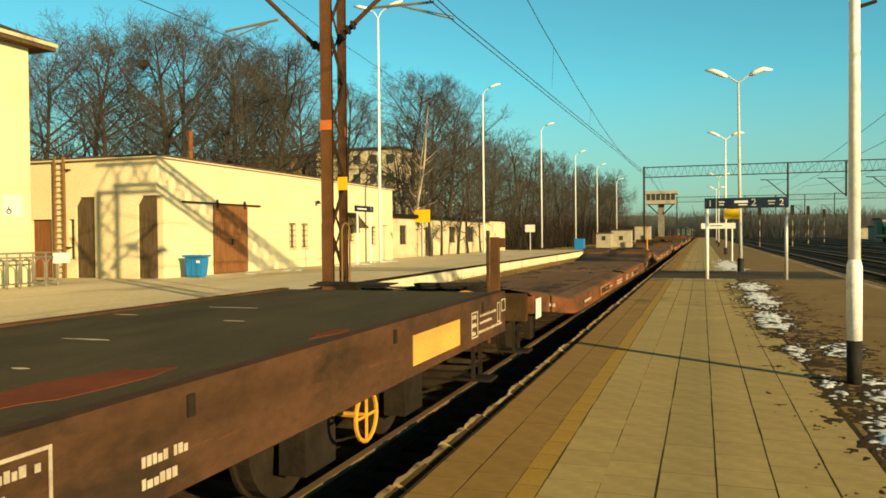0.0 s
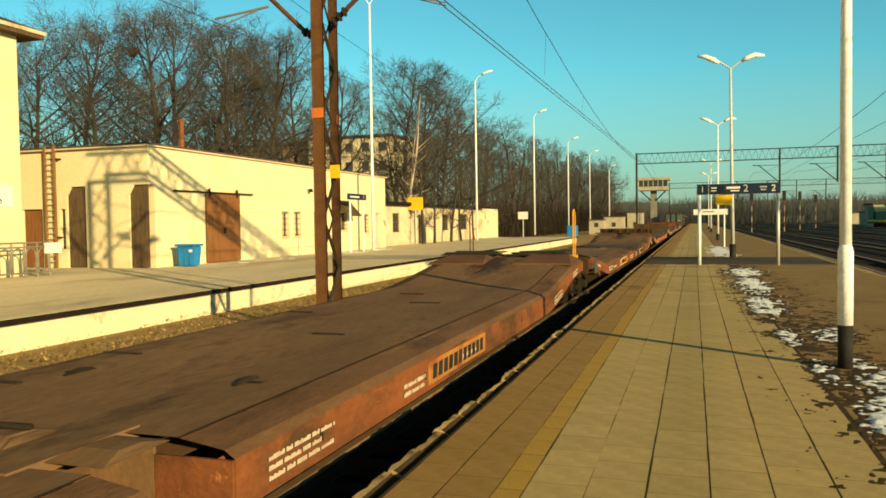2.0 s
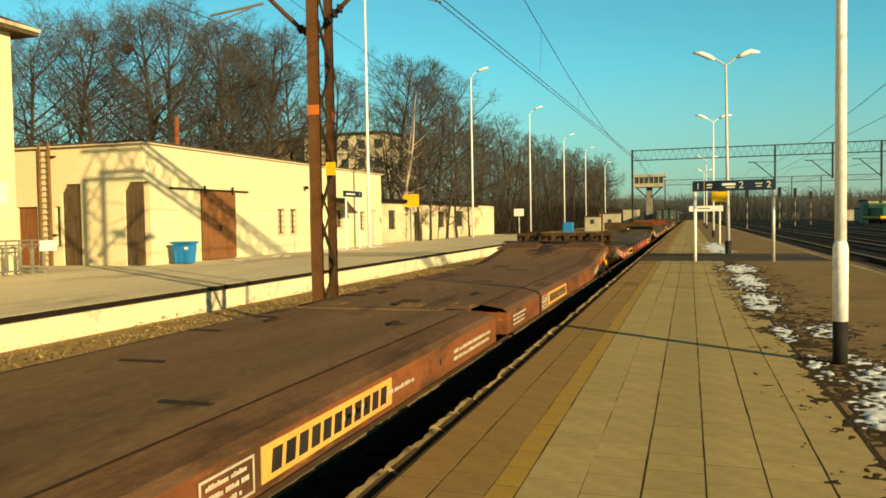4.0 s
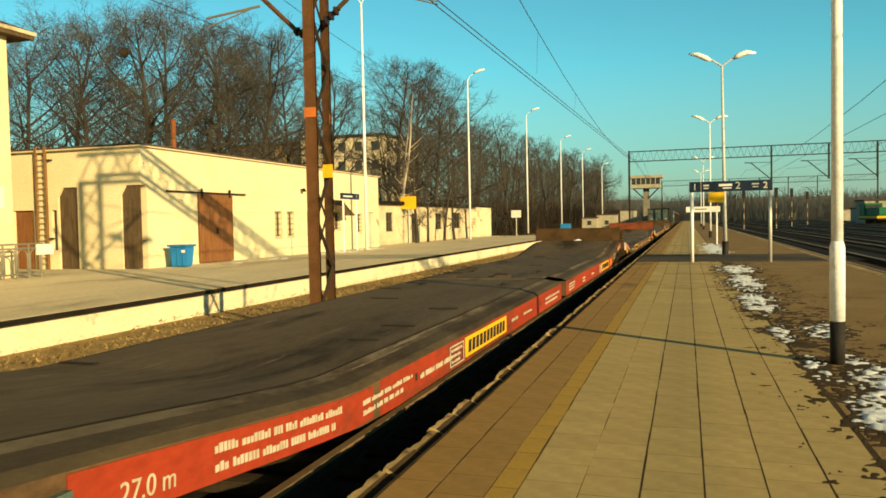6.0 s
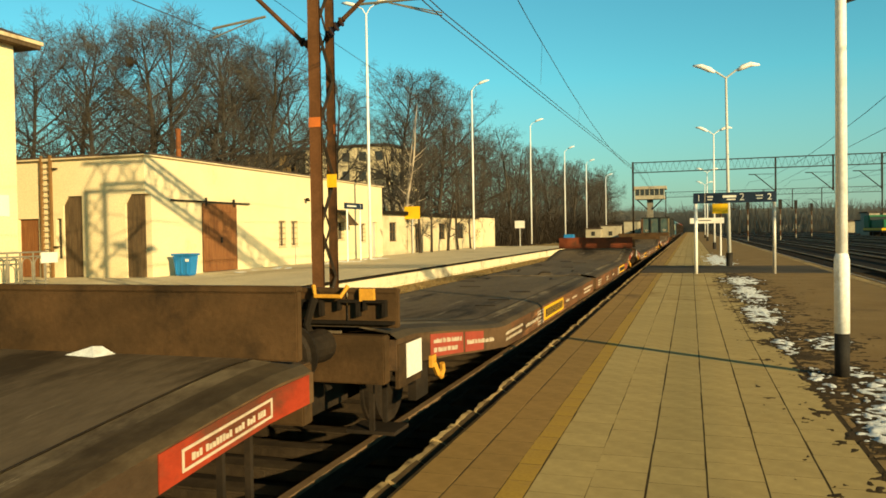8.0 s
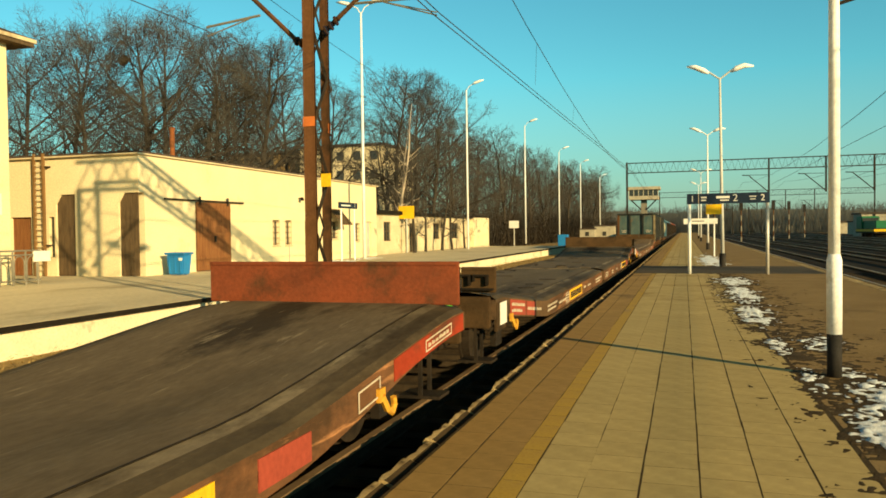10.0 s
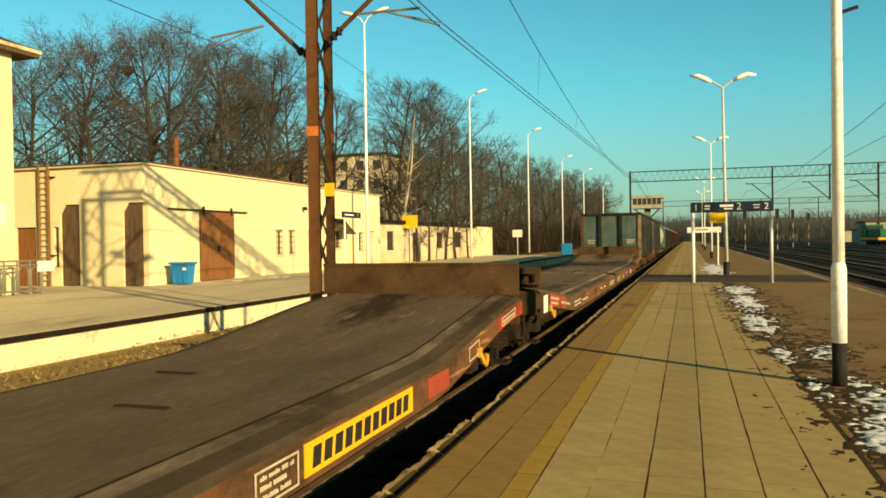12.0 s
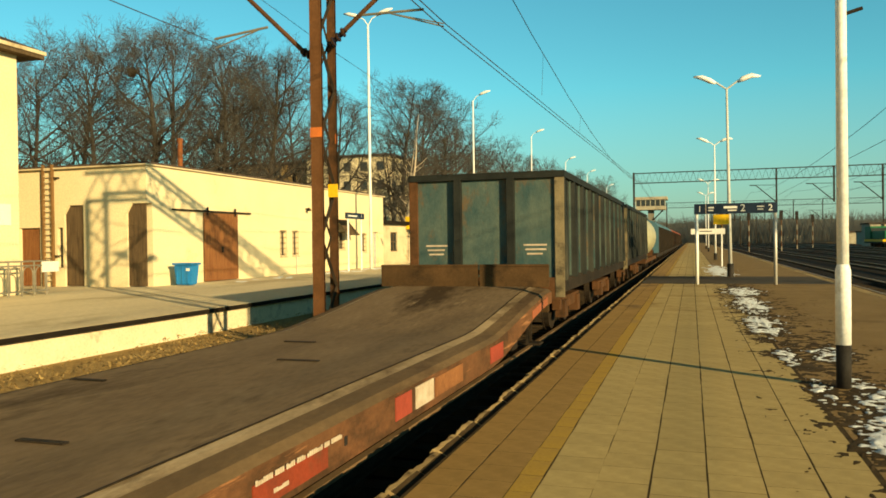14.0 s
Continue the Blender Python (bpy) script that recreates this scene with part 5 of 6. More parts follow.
def bin_thing():
    o = tagged(new("waste_container"), "bright blue plastic waste container by the shed", "waste bin")
    cx, cy = -18.92, 25.75
    r = lambda w, d, z: [(cx - w, cy - d, z), (cx + w, cy - d, z), (cx + w, cy + d, z), (cx - w, cy + d, z)]
    b = Shape()
    b.hexa(r(0.33, 0.24, 0.03), r(0.41, 0.28, 0.82))
    b.part("body", BLUEBIN, o, bevel=0.04)
    b = Shape()
    b.hexa(r(0.45, 0.32, 0.80), r(0.46, 0.33, 0.89))
    b.part("rim", BLUEBIN, o, bevel=0.02)
    for k in (-0.25, 0.0, 0.25):
        box(cx + k - 0.02, cx + k + 0.02, cy - 0.29, cy - 0.22, 0.1, 0.78).part("rib", BLUEBIN, o)
    box(cx + 0.20, cx + 0.34, cy - 0.305, cy - 0.27, 0.58, 0.68).part("label_plate", PLATE, o)


bin_thing()


def small_house():
    o = tagged(new("low_building"), "old low building with peeling cream render", "building")
    x, y0, y1, h = -20.6, 49.6, 81.6, 3.0
    holes = [(51.6, 53.0, 0.95, 2.35), (57.0, 58.4, 0.0, 2.3), (63.1, 64.9, 0.95, 2.35), (68.5, 70.7, 0.95, 2.40)]
    w = Shape()
    ys = sorted({y0, y1, *[q for a in holes for q in a[:2]]})
    zs = sorted({-0.1, h, *[q for a in holes for q in a[2:]]})
    for a, b in zip(ys, ys[1:]):
        for c, d in zip(zs, zs[1:]):
            if not any(q[0] < (a + b) / 2 < q[1] and q[2] < (c + d) / 2 < q[3] for q in holes):
                w.box(x - 0.3, x, a, b, c, d)
    w.box(x - 7, x - 0.302, y0, y0 + 0.3, -0.1, h)
    w.box(x - 7, x - 0.302, y1 - 0.3, y1, -0.1, h)
    w.part("wall", CREAM_OLD, o, weld=True)
    box(x - 7.2, x + 0.30, y0 - 0.2, y1 + 0.2, h - 0.10, h + 0.16).part("roof", LIP, o)
    for a, b, c, d in holes:
        win = box(x - 0.12, x - 0.09, a, b, c, d).part("window", GLASS, o)
        f = Shape()
        for q in ((a, b, c, c + 0.08), (a, b, d - 0.08, d), ((a + b) / 2 - 0.04, (a + b) / 2 + 0.04, c, d), (a, b, (c + d) / 2 - 0.03, (c + d) / 2 + 0.04)):
            f.box(x - 0.09, x - 0.05, *q)
        f.part("frame", DARKWOOD, win)
    box(x - 0.02, x + 0.03, 78.3, 79.5, 0, 2.2).part("door", CREAM_OLD, o)
    box(x + 0.005, x + 0.35, 75.2, 81.5, -0.1, 2.98).part("porch", CREAM, o)


small_house()


def apartment_block(x0, x1, y0, y1, h, rows, cols, m):
    o = tagged(new("apartment_building"), "pale multi-storey building behind bare trees", "building", "far buildings")
    box(x0, x1, y0, y1, -0.6, h).part("wall", m, o)
    box(x0 - 0.4, x1 + 0.4, y0 - 0.4, y1 + 0.4, h, h + 0.35).part("roof", ROOF, o)
    for r in range(rows):
        z = 1.2 + r * 2.9
        for c in range(cols):
            x = x0 + (x1 - x0) * (c + 0.5) / cols
            w = box(x - 0.6, x + 0.6, y0 - 0.06, y0 - 0.02, z, z + 1.4).part("window", GLASS, o)
            box(x - 0.75, x + 0.75, y0 - 0.15, y0 - 0.02, z - 0.1, z).part("sill", CREAM_OLD, w)
        for c in range(4):
            y = y0 + (y1 - y0) * (c + 0.5) / 4
            box(x1 + 0.02, x1 + 0.06, y - 0.6, y + 0.6, z, z + 1.4).part("window", GLASS, o)


apartment_block(-58.0, -44.0, 110, 124, 15.0, 5, 5, CREAM)
apartment_block(-72, -54, 112, 126, 14.6, 5, 6, DIRT)


# ---- masts, gantries and wires ----
def lattice_beam(s, x0, x1, y, z0, z1, step, t=0.05, lace=0.6):
    """A trussed beam between two chords."""
    for z in (z0, z1):
        s.box(x0, x1, y - t, y + t, z - t, z + t)
    n = int((x1 - x0) / step)
    for i in range(n):
        a, b = x0 + (x1 - x0) * i / n, x0 + (x1 - x0) * (i + 0.5) / n
        c = x0 + (x1 - x0) * (i + 1) / n
        s.tube([(a, y, z0), (b, y, z1)], t * lace, 4)
        s.tube([(b, y, z1), (c, y, z0)], t * lace, 4)


def near_gantry():
    o = tagged(new("catenary_gantry"), "brown riveted catenary gantry with lattice mast", "catenary mast", "catenary gantries")
    x, y = -6.62, 13.3
    for k, (dy, w) in enumerate(((-0.33, 0.115), (0.33, 0.085))):
        leg = Shape()
        leg.box(x - w, x + w, y + dy - 0.022, y + dy + 0.022, -0.5, 8.4)
        leg.box(x - w, x - w + 0.025, y + dy - 0.03, y + dy + 0.03, -0.5, 8.4)
        leg.box(x + w - 0.025, x + w, y + dy - 0.03, y + dy + 0.03, -0.5, 8.4)
        leg.part("leg", MASTSTEEL if k == 0 else RUSTY, o)
    for i in range(9):
        z = -0.2 + i * 0.94
        a, b = (-0.31, 0.31) if i % 2 == 0 else (0.31, -0.31)
        br = Shape()
        br.tube([(x + 0.05, y + a, z), (x + 0.05, y + b, z + 0.94)], 0.036, 4)
        br.part("lacing", DARKSTEEL, o)
        br = Shape()
        br.tube([(x - 0.06, y - a, z), (x - 0.06, y - b, z + 0.94)], 0.022, 4)
        br.part("lacing", DARKSTEEL, o)
    box(x - 0.4, x + 0.4, y - 0.7, y + 0.7, -0.62, -0.45).part("foundation", CONCRETE, o)
    box(x - 0.12, x + 0.12, y - 0.372, y - 0.364, 3.55, 3.73).part("band", ORANGE, o, "orange painted band")
    box(x + 0.072, x + 0.08, y + 0.29, y + 0.38, 3.5, 3.68).part("band", ORANGE, o, "orange painted band")
    p = Shape()
    p.box(x + 0.02, x + 0.22, y + 0.05, y + 0.07, 2.45, 2.70)
    p.part("plate", YELLOWSIGN, o, "yellow warning plate")
    bm = Shape()
    for dy in (-0.3, 0.3):
        lattice_beam(bm, x - 0.1, 27.0, y + dy, 8.45, 9.55, 1.3, 0.06)
    bm.part("beam", MASTSTEEL, o, "lattice cross beam")
    leg = Shape()
    for dy in (-0.40, 0.40):
        leg.box(26.8, 27.1, y + dy - 0.04, y + dy + 0.04, -0.5, 9.5)
    leg.part("leg", MASTSTEEL, o)
    # cantilevers
    for s, wire_x in ((1, TRAIN_X), (-1, -9.2)):
        c = Shape()
        if s > 0:
            c.tube([(x + 0.36, y, 5.52), (-4.15, y, 7.20)], 0.045, 8)
        else:
            c.tube([(x - 0.42, y, 5.25), (-8.45, y, 6.60)], 0.045, 8)
        c.part("cantilever_tube", RUSTY, o)
        c = Shape()
        if s > 0:
            c.tube([(x + 0.78, y, 5.83), (-4.60, y, 5.81)], 0.024, 6)
            c.tube([(-5.25, y, 5.80), (-4.22, y, 5.46)], 0.014, 6)
            c.tube([(-5.20, y + 0.06, 5.80), (-4.24, y + 0.06, 5.53)], 0.012, 6)
        else:
            c.tube([(-7.82, y, 5.80), (-9.02, y, 5.68)], 0.024, 6)
            c.tube([(-8.05, y, 5.76), (-9.0, y, 5.50)], 0.014, 6)
        c.part("steady_arm", OLDGALV, o)
        ins = Shape()
        for k in range(7):
            q = x + s * (0.14 + 0.05 * k)
            zi, up = (5.34, 0.04) if s > 0 else (5.12, 0.022)
            ins.tube([(q, y, zi + up * k), (q + s * 0.03, y, zi + up * k + 0.01)], [0.09 if k % 2 else 0.05] * 2, 10)
        ins.part("insulator", INSULATOR, o)
        ti = Shape()
        ti.tube([(x + s * 0.1, y, 7.5 if s > 0 else 7.1), ((-4.15 if s > 0 else -8.45), y, 7.20 if s > 0 else 6.60)], 0.015, 5)
        ti.part("tie_rod", DARKSTEEL, o)


near_gantry()


def wire(name, pts, r=0.008, label="overhead contact wire"):
    s = Shape()
    s.tube(pts, r, 5, caps=False)
    return s.thing(name, CABLE, label + " above the track", "overhead wire", group="overhead wires")


GANTRY_Y = 96.5
SPANS = [(-40, 13.3), (13.3, 54.9), (54.9, GANTRY_Y), (GANTRY_Y, 150), (150, 210)]
STOPS = (-40, 13.3, 54.9, GANTRY_Y, 150, 210)


def sagging(wx, z, sag):
    return [(wx, a + (b - a) * k / 8, z - 4 * sag * k / 8 * (1 - k / 8)) for a, b in SPANS for k in range(8)]


ZIGZAG = [-3.5, -4.22, -3.36, -4.0, -3.3, -3.9]
wire("contact_wire", [(q, y, 5.42) for q, y in zip(ZIGZAG, STOPS)], 0.010)
wire("contact_wire", [(q + 0.05, y, 5.49) for q, y in zip(ZIGZAG, STOPS)], 0.010)
def catenary(wx, spans):
    return [(wx, a + (b - a) * k / 10, za + (zb - za) * k / 10 - 4 * sag * k / 10 * (1 - k / 10)) for a, b, za, zb, sag in spans for k in range(10)]


wire("messenger_wire", catenary(-3.75, ((-40, 13.3, 7.35, 7.35, 1.5), (13.3, 72, 7.35, 6.9, 1.60), (72, 130, 6.9, 6.9, 1.2), (130, 190, 6.9, 6.9, 1.2))), 0.010, "sagging messenger wire")
wire("contact_wire", [(-9.2 + (0.2 if i % 2 else -0.2), y, 5.6) for i, y in enumerate(STOPS)], 0.009)
wire("messenger_wire", sagging(-9.2, 7.3, 1.1), 0.007, "sagging messenger wire")
for k in range(1, 8):
    q = k / 8
    z = 7.35 - 0.45 * q - 4 * 1.60 * q * (1 - q)
    wire("dropper", [(-3.75, 13.3 + 58.7 * q, z), (-3.80, 13.3 + 58.7 * q, 5.49)], 0.004, "thin dropper wire")


def far_gantry(y, x0, x1, arms, z0=8.42, z1=9.62):
    o = tagged(new("catenary_gantry"), "dark lattice catenary gantry across the tracks", "catenary gantry", "catenary gantries")
    b = Shape()
    lattice_beam(b, x0, x1, y, z0, z1, 0.72, 0.055, 0.26)
    b.part("beam", DARKSTEEL, o)
    for x in (x0, x1):
        l = Shape()
        for d in (-0.2, 0.2):
            l.box(x - 0.10, x + 0.10, y + d - 0.06, y + d + 0.06, -0.6, z1 + 0.1)
        l.part("leg", DARKSTEEL, o)
    for x in arms:
        h = Shape()
        h.box(x - 0.09, x + 0.09, y - 0.09, y + 0.09, 5.6, z1)
        h.part("hanger_post", DARKSTEEL, o)
        c = Shape()
        c.tube([(x, y, 5.7), (x - 2.2, y, 7.7), (x - 2.9, y, 7.75)], 0.06, 6)
        c.tube([(x, y, 7.7), (x - 2.9, y, 7.75)], 0.03, 5)
        c.part("cantilever", DARKSTEEL, o)


far_gantry(GANTRY_Y, -6.6, 34, (9.4, 15.4, 20.3, 25.5))
far_gantry(190, -5.5, 40, (9.5, 16, 22, 28), 9.0, 10.2)
for xx in (6.6, 11.1, 15.6):
    wire("contact_wire", [(xx, -40, 5.0), (xx, 13.3, 5.0), (xx, 54.9, 5.0), (xx, GANTRY_Y, 5.0), (xx, 190, 5.0)], 0.010)
    pts = []
    for a, b in ((-40, 13.3), (13.3, GANTRY_Y), (GANTRY_Y, 190)):
        for k in range(9):
            q = k / 8
            pts.append((xx, a + (b - a) * q, 6.9 - 4 * 1.2 * q * (1 - q)))
    wire("messenger_wire", pts, 0.012, "sagging messenger wire")


# ---- platform furniture ----
def near_pole():
    o = tagged(new("lamp_post"), "white lamp post with a black painted foot", "lamp post", "lamp posts")
    x, y = 1.487, 8.84
    s = Shape()
    s.tube([(x, y, 0), (x, y, 0.45)], 0.073, 20)
    s.part("foot", BLACKPAINT, o, smooth=True)
    s = Shape()
    s.tube([(x, y, 0.45), (x, y, 1.20), (x, y, 1.22), (x, y, 1.25), (x, y, 1.28)], [0.075, 0.075, 0.073, 0.066, 0.058], 20)
    s.part("sleeve", WHITEPAINT, o, smooth=True)
    s = Shape()
    s.tube([(x, y, 1.27), (x, y, 4.0), (x, y, 7.9)], [0.058, 0.052, 0.042], 16)
    s.part("shaft", WHITEPAINT, o, smooth=True)
    for sg in (-1, 1):
        s = Shape()
        s.tube([(x, y, 7.7), (x + sg * 0.5, y, 8.05)], 0.03, 8)
        s.part("arm", WHITEPAINT, o)
        s = Shape()
        s.tube([(x + sg * 0.45, y, 8.0), (x + sg * 0.7, y, 8.16), (x + sg * 1.2, y, 8.25)], [0.06, 0.15, 0.06], 10)
        s.part("lantern", GALV, o)
    b = Shape()
    b.tube([(x + 0.05, y, 3.86), (x + 0.2, y, 3.9)], 0.02, 6)
    b.part("bracket", DARKSTEEL, o)


near_pole()


def double_lamp(x, y, h, m, foot, lean=0.0):
    o = tagged(new("lamp_post"), "slim platform lamp post with two lanterns", "lamp post", "lamp posts")
    s = Shape()
    s.tube([(x, y, 0), (x, y, foot)], 0.13, 14)
    s.part("foot", BLACKPAINT, o)
    s = Shape()
    s.tube([(x, y, foot), (x + lean * 0.5, y, h * 0.5), (x + lean, y, h)], [0.075, 0.06, 0.042], 12)
    s.part("shaft", m, o, smooth=True)
    for sg in (-1, 1):
        s = Shape()
        s.tube([(x + lean, y, h - 0.05), (x + lean + sg * 0.45, y, h + 0.28)], 0.035, 8)
        s.part("arm", m, o)
        s = Shape()
        rise = 0.55 if sg < 0 else 0.38
        s.tube([(x + lean + sg * 0.42, y, h + 0.22), (x + lean + sg * 0.62, y, h + 0.33), (x + lean + sg * 0.95, y, h + 0.30 + rise * 0.35), (x + lean + sg * 1.28, y, h + rise)], [0.05, 0.11, 0.10, 0.035], 10)
        s.part("lantern", WHITEPAINT, o, smooth=True)


double_lamp(1.50, 33.4, 7.68, LAMPGREY, 0.55, -0.08)
double_lamp(1.70, 60.8, 8.55, WHITEPAINT, 0.5)
double_lamp(2.0, 100.0, 8.4, WHITEPAINT, 0.5)
double_lamp(2.2, 128.0, 8.4, WHITEPAINT, 0.5)


def side_lamp(x, y, h, two):
    o = tagged(new("lamp_post"), "tall white station lamp post", "lamp post", "tall lamp posts")
    s = Shape()
    s.tube([(x, y, 0), (x, y, h * 0.5), (x, y, h)], [0.10, 0.08, 0.055], 12)
    s.part("shaft", WHITEPAINT, o, smooth=True)
    for sg in ((-1, 1) if two else (1,)):
        s = Shape()
        s.tube([(x, y, h - 0.1), (x + sg * 0.25, y, h + 0.30), (x + sg * 0.6, y, h + 0.48)], 0.03, 8)
        s.part("arm", WHITEPAINT, o)
        s = Shape()
        s.tube([(x + sg * 0.55, y, h + 0.46), (x + sg * 0.8, y, h + 0.58), (x + sg * 1.25, y, h + 0.72), (x + sg * 1.6, y, h + 0.78)], [0.045, 0.12, 0.11, 0.035], 10)
        s.part("lantern", WHITEPAINT, o, smooth=True)


for y, h, two in ((42.9, 14.75, True), (66.3, 14.15, False), (92.6, 14.3, False), (119.3, 13.7, False), (145.3, 13.9, False), (180.0, 13.6, False)):
    side_lamp(-18.4, y, h, two)


def platform_sign():
    o = tagged(new("platform_sign"), "dark blue platform sign on two white posts", "sign")
    y = 27.9
    for x, m in ((0.18, WHITEPAINT), (2.67, GALV)):
        s = Shape()
        s.tube([(x, y, 0), (x, y, 2.42)], 0.055, 12)
        s.part("post", m, o, smooth=True)
    board = box(0.10, 2.74, y - 0.09, y + 0.05, 2.41, 2.76).part("board", SIGNBLUE, o, bevel=0.01)
    box(0.47, 0.49, y - 0.096, y - 0.088, 2.42, 2.75).part("divider", MARK, board)
    letters("1", 0.30, PLATE, board, (0.28, y - 0.095, 2.575), 0)
    letters("2", 0.34, PLATE, board, (1.66, y - 0.095, 2.585), 0)
    letters("2", 0.30, PLATE, board, (2.52, y - 0.095, 2.575), 0)
    for q in ((0.56, 0.74, 2.60, 2.65), (0.56, 0.72, 2.51, 2.55), (1.05, 1.48, 2.585, 2.66), (1.18, 1.46, 2.50, 2.54), (2.10, 2.32, 2.61, 2.65), (2.12, 2.30, 2.52, 2.555)):
        box(q[0], q[1], y - 0.096, y - 0.09, q[2], q[3]).part("lettering_bar", PLATE, board)
    ys = tagged(new("yellow_notice"), "plain yellow notice hung under the platform sign", "sign")
    box(0.72, 1.23, y - 0.02, y + 0.01, 2.05, 2.39).part("board", YELLOWSIGN, ys)
    box(0.8, 0.84, y - 0.015, y + 0.005, 2.39, 2.43).part("strap", DARKSTEEL, ys)
    box(1.1, 1.14, y - 0.015, y + 0.005, 2.39, 2.43).part("strap", DARKSTEEL, ys)
    # name board further on
    n = tagged(new("name_board"), "white station name board on two posts", "sign")
    yb = 46.0
    k = yb / 27.9
    for x in (0.35, 1.62):
        s = Shape()
        s.tube([(x, yb, 0), (x, yb, 2.0)], 0.04, 8)
        s.part("post", WHITEPAINT, n)
    box(-0.02, 1.80, yb - 0.05, yb + 0.03, 1.83, 2.14).part("board", PLATE, n)
    box(0.45, 1.10, yb - 0.055, yb - 0.05, 1.97, 2.02).part("lettering_bar", BLACKPAINT, n)


platform_sign()


def track_sign():
    o = tagged(new("track_sign"), "dark sign with the digit one by the shed", "sign")
    x, y = -18.5, 40.8
    for a in (39.9, 41.7):
        s = Shape()
        s.tube([(x, a, 0), (x, a, 3.1)], 0.05, 8)
        s.part("post", WHITEPAINT, o)
    d = Shape()
    board = box(x - 0.04, x + 0.08, 39.6, 42.0, 2.98, 3.32).part("board", SIGNBLUE, o)
    box(x + 0.08, x + 0.085, 39.75, 41.0, 3.10, 3.18).part("lettering_bar", PLATE, board)
    letters("1", 0.30, PLATE, board, (x + 0.09, 41.6, 3.15), 90)


track_sign()


def post_sign(name, x, y, z0, z1, w, m, label):
    o = tagged(new(name), label, "sign")
    s = Shape()
    s.tube([(x, y, 0 if y < 79 else -0.6), (x, y, z1)], 0.05, 8)
    s.part("post", GALV, o)
    box(x - w, x + w, y - 0.06, y - 0.04, z0, z1).part("board", m, o)


post_sign("yellow_notice", -20.0, 54.8, 2.6, 3.55, 0.62, YELLOWSIGN, "yellow notice board on a post beside trees")
post_sign("white_notice", -18.0, 84.0, 1.9, 2.7, 0.55, PLATE, "white notice board on a post")
bl = Shape()
bl.box(-16.6, -15.3, 106, 107.5, -0.6, 1.0)
bl.thing("blue_container", BLUEBIN, "blue container beyond the platform end", "container", bevel=0.05)


# ---- snow, leaves and dirt on the ground ----
def snow_patch(n, seed, area, size):
    r = random.Random(seed)
    s = Shape()
    for i in range(n):
        cx, cy = area(r)
        rx, ry = r.uniform(0.3, 1.0) * size, r.uniform(0.4, 1.3) * size
        h = r.uniform(0.010, 0.032)
        k = 11
        ph = r.uniform(0, 6)
        out, inn = [], []
        for j in range(k):
            a = 2 * math.pi * j / k
            q = 0.65 + 0.35 * noise.noise((math.cos(a) * 1.3 + i * 3.1, math.sin(a) * 1.3 + ph, seed))+ r.uniform(-0.18, 0.18)
            out.append((cx + rx * q * math.cos(a), cy + ry * q * math.sin(a), 0.002))
            inn.append((cx + rx * q * 0.72 * math.cos(a), cy + ry * q * 0.72 * math.sin(a), h * r.uniform(0.6, 1.1)))
        for j in range(k):
            s.face([out[j], out[(j + 1) % k], inn[(j + 1) % k], inn[j]])
        s.face(inn)
    return s


CLUMPS = [(1.35, 24.2, 0.42, 1.3, 75), (1.3, 19.5, 0.33, 2.0, 70), (1.22, 15.0, 0.26, 1.5, 45), (1.18, 11.0, 0.14, 0.5, 30), (1.75, 11.4, 0.22, 0.6, 14),
          (1.26, 8.7, 0.12, 0.5, 12), (1.72, 8.0, 0.28, 0.8, 26), (1.50, 6.7, 0.24, 0.6, 34), (1.85, 5.8, 0.28, 0.8, 40), (1.25, 40, 0.45, 5.0, 70)]


def melt_field(x0, x1, y0, y1, dx, dy, level, height, amount):
    """A thin sheet over a strip of ground, kept only where a noise field is above a level."""
    s = Shape()
    nx, ny = int((x1 - x0) / dx), int((y1 - y0) / dy)
    field = []
    for i in range(ny + 1):
        y = y0 + i * dy
        row = []
        for q in range(nx + 1):
            x = x0 + q * dx
            n1 = 0.7 * noise.noise((x * 2.6, y * 1.7, 4.0)) + 0.9 * noise.noise((x * 7.5, y * 6.0, 9.0)) + 0.8 * noise.noise((x * 18, y * 15, 2.0))
            row.append(amount(x, y) + 0.55 * n1 - level)
        field.append(row)
    index = {}
    for i in range(ny):
        for q in range(nx):
            c = ((i, q), (i, q + 1), (i + 1, q + 1), (i + 1, q))
            if not any(field[a][b] > 0 for a, b in c):
                continue
            for a, b in c:
                if (a, b) not in index:
                    index[a, b] = len(s.v)
                    f = field[a][b]
                    s.v.append((x0 + b * dx, y0 + a * dy, 0.002 + height * min(1.0, f * 2.2) ** 0.7 if f > 0 else max(-0.012, f * 0.03)))
            s.f.append(tuple(index[a, b] for a, b in c))
            s.m.append(0)
    return s


def clump_amount(x, y):
    return max(math.exp(-0.5 * ((x - c[0]) / (1.25 * c[2])) ** 2 - 0.5 * ((y - c[1]) / (1.5 * c[3])) ** 2) for c in CLUMPS)


def soil_amount(x, y):
    return max(0.95 * clump_amount(x, y), 0.55 * math.exp(-0.5 * ((x - 1.35) / 0.30) ** 2), 0.35 * math.exp(-0.5 * ((x - 1.7) / 0.5) ** 2), 0.80 * math.exp(-0.5 * ((x - 1.95) / 0.55) ** 2 - 0.5 * ((y - 6.0) / 2.0) ** 2))


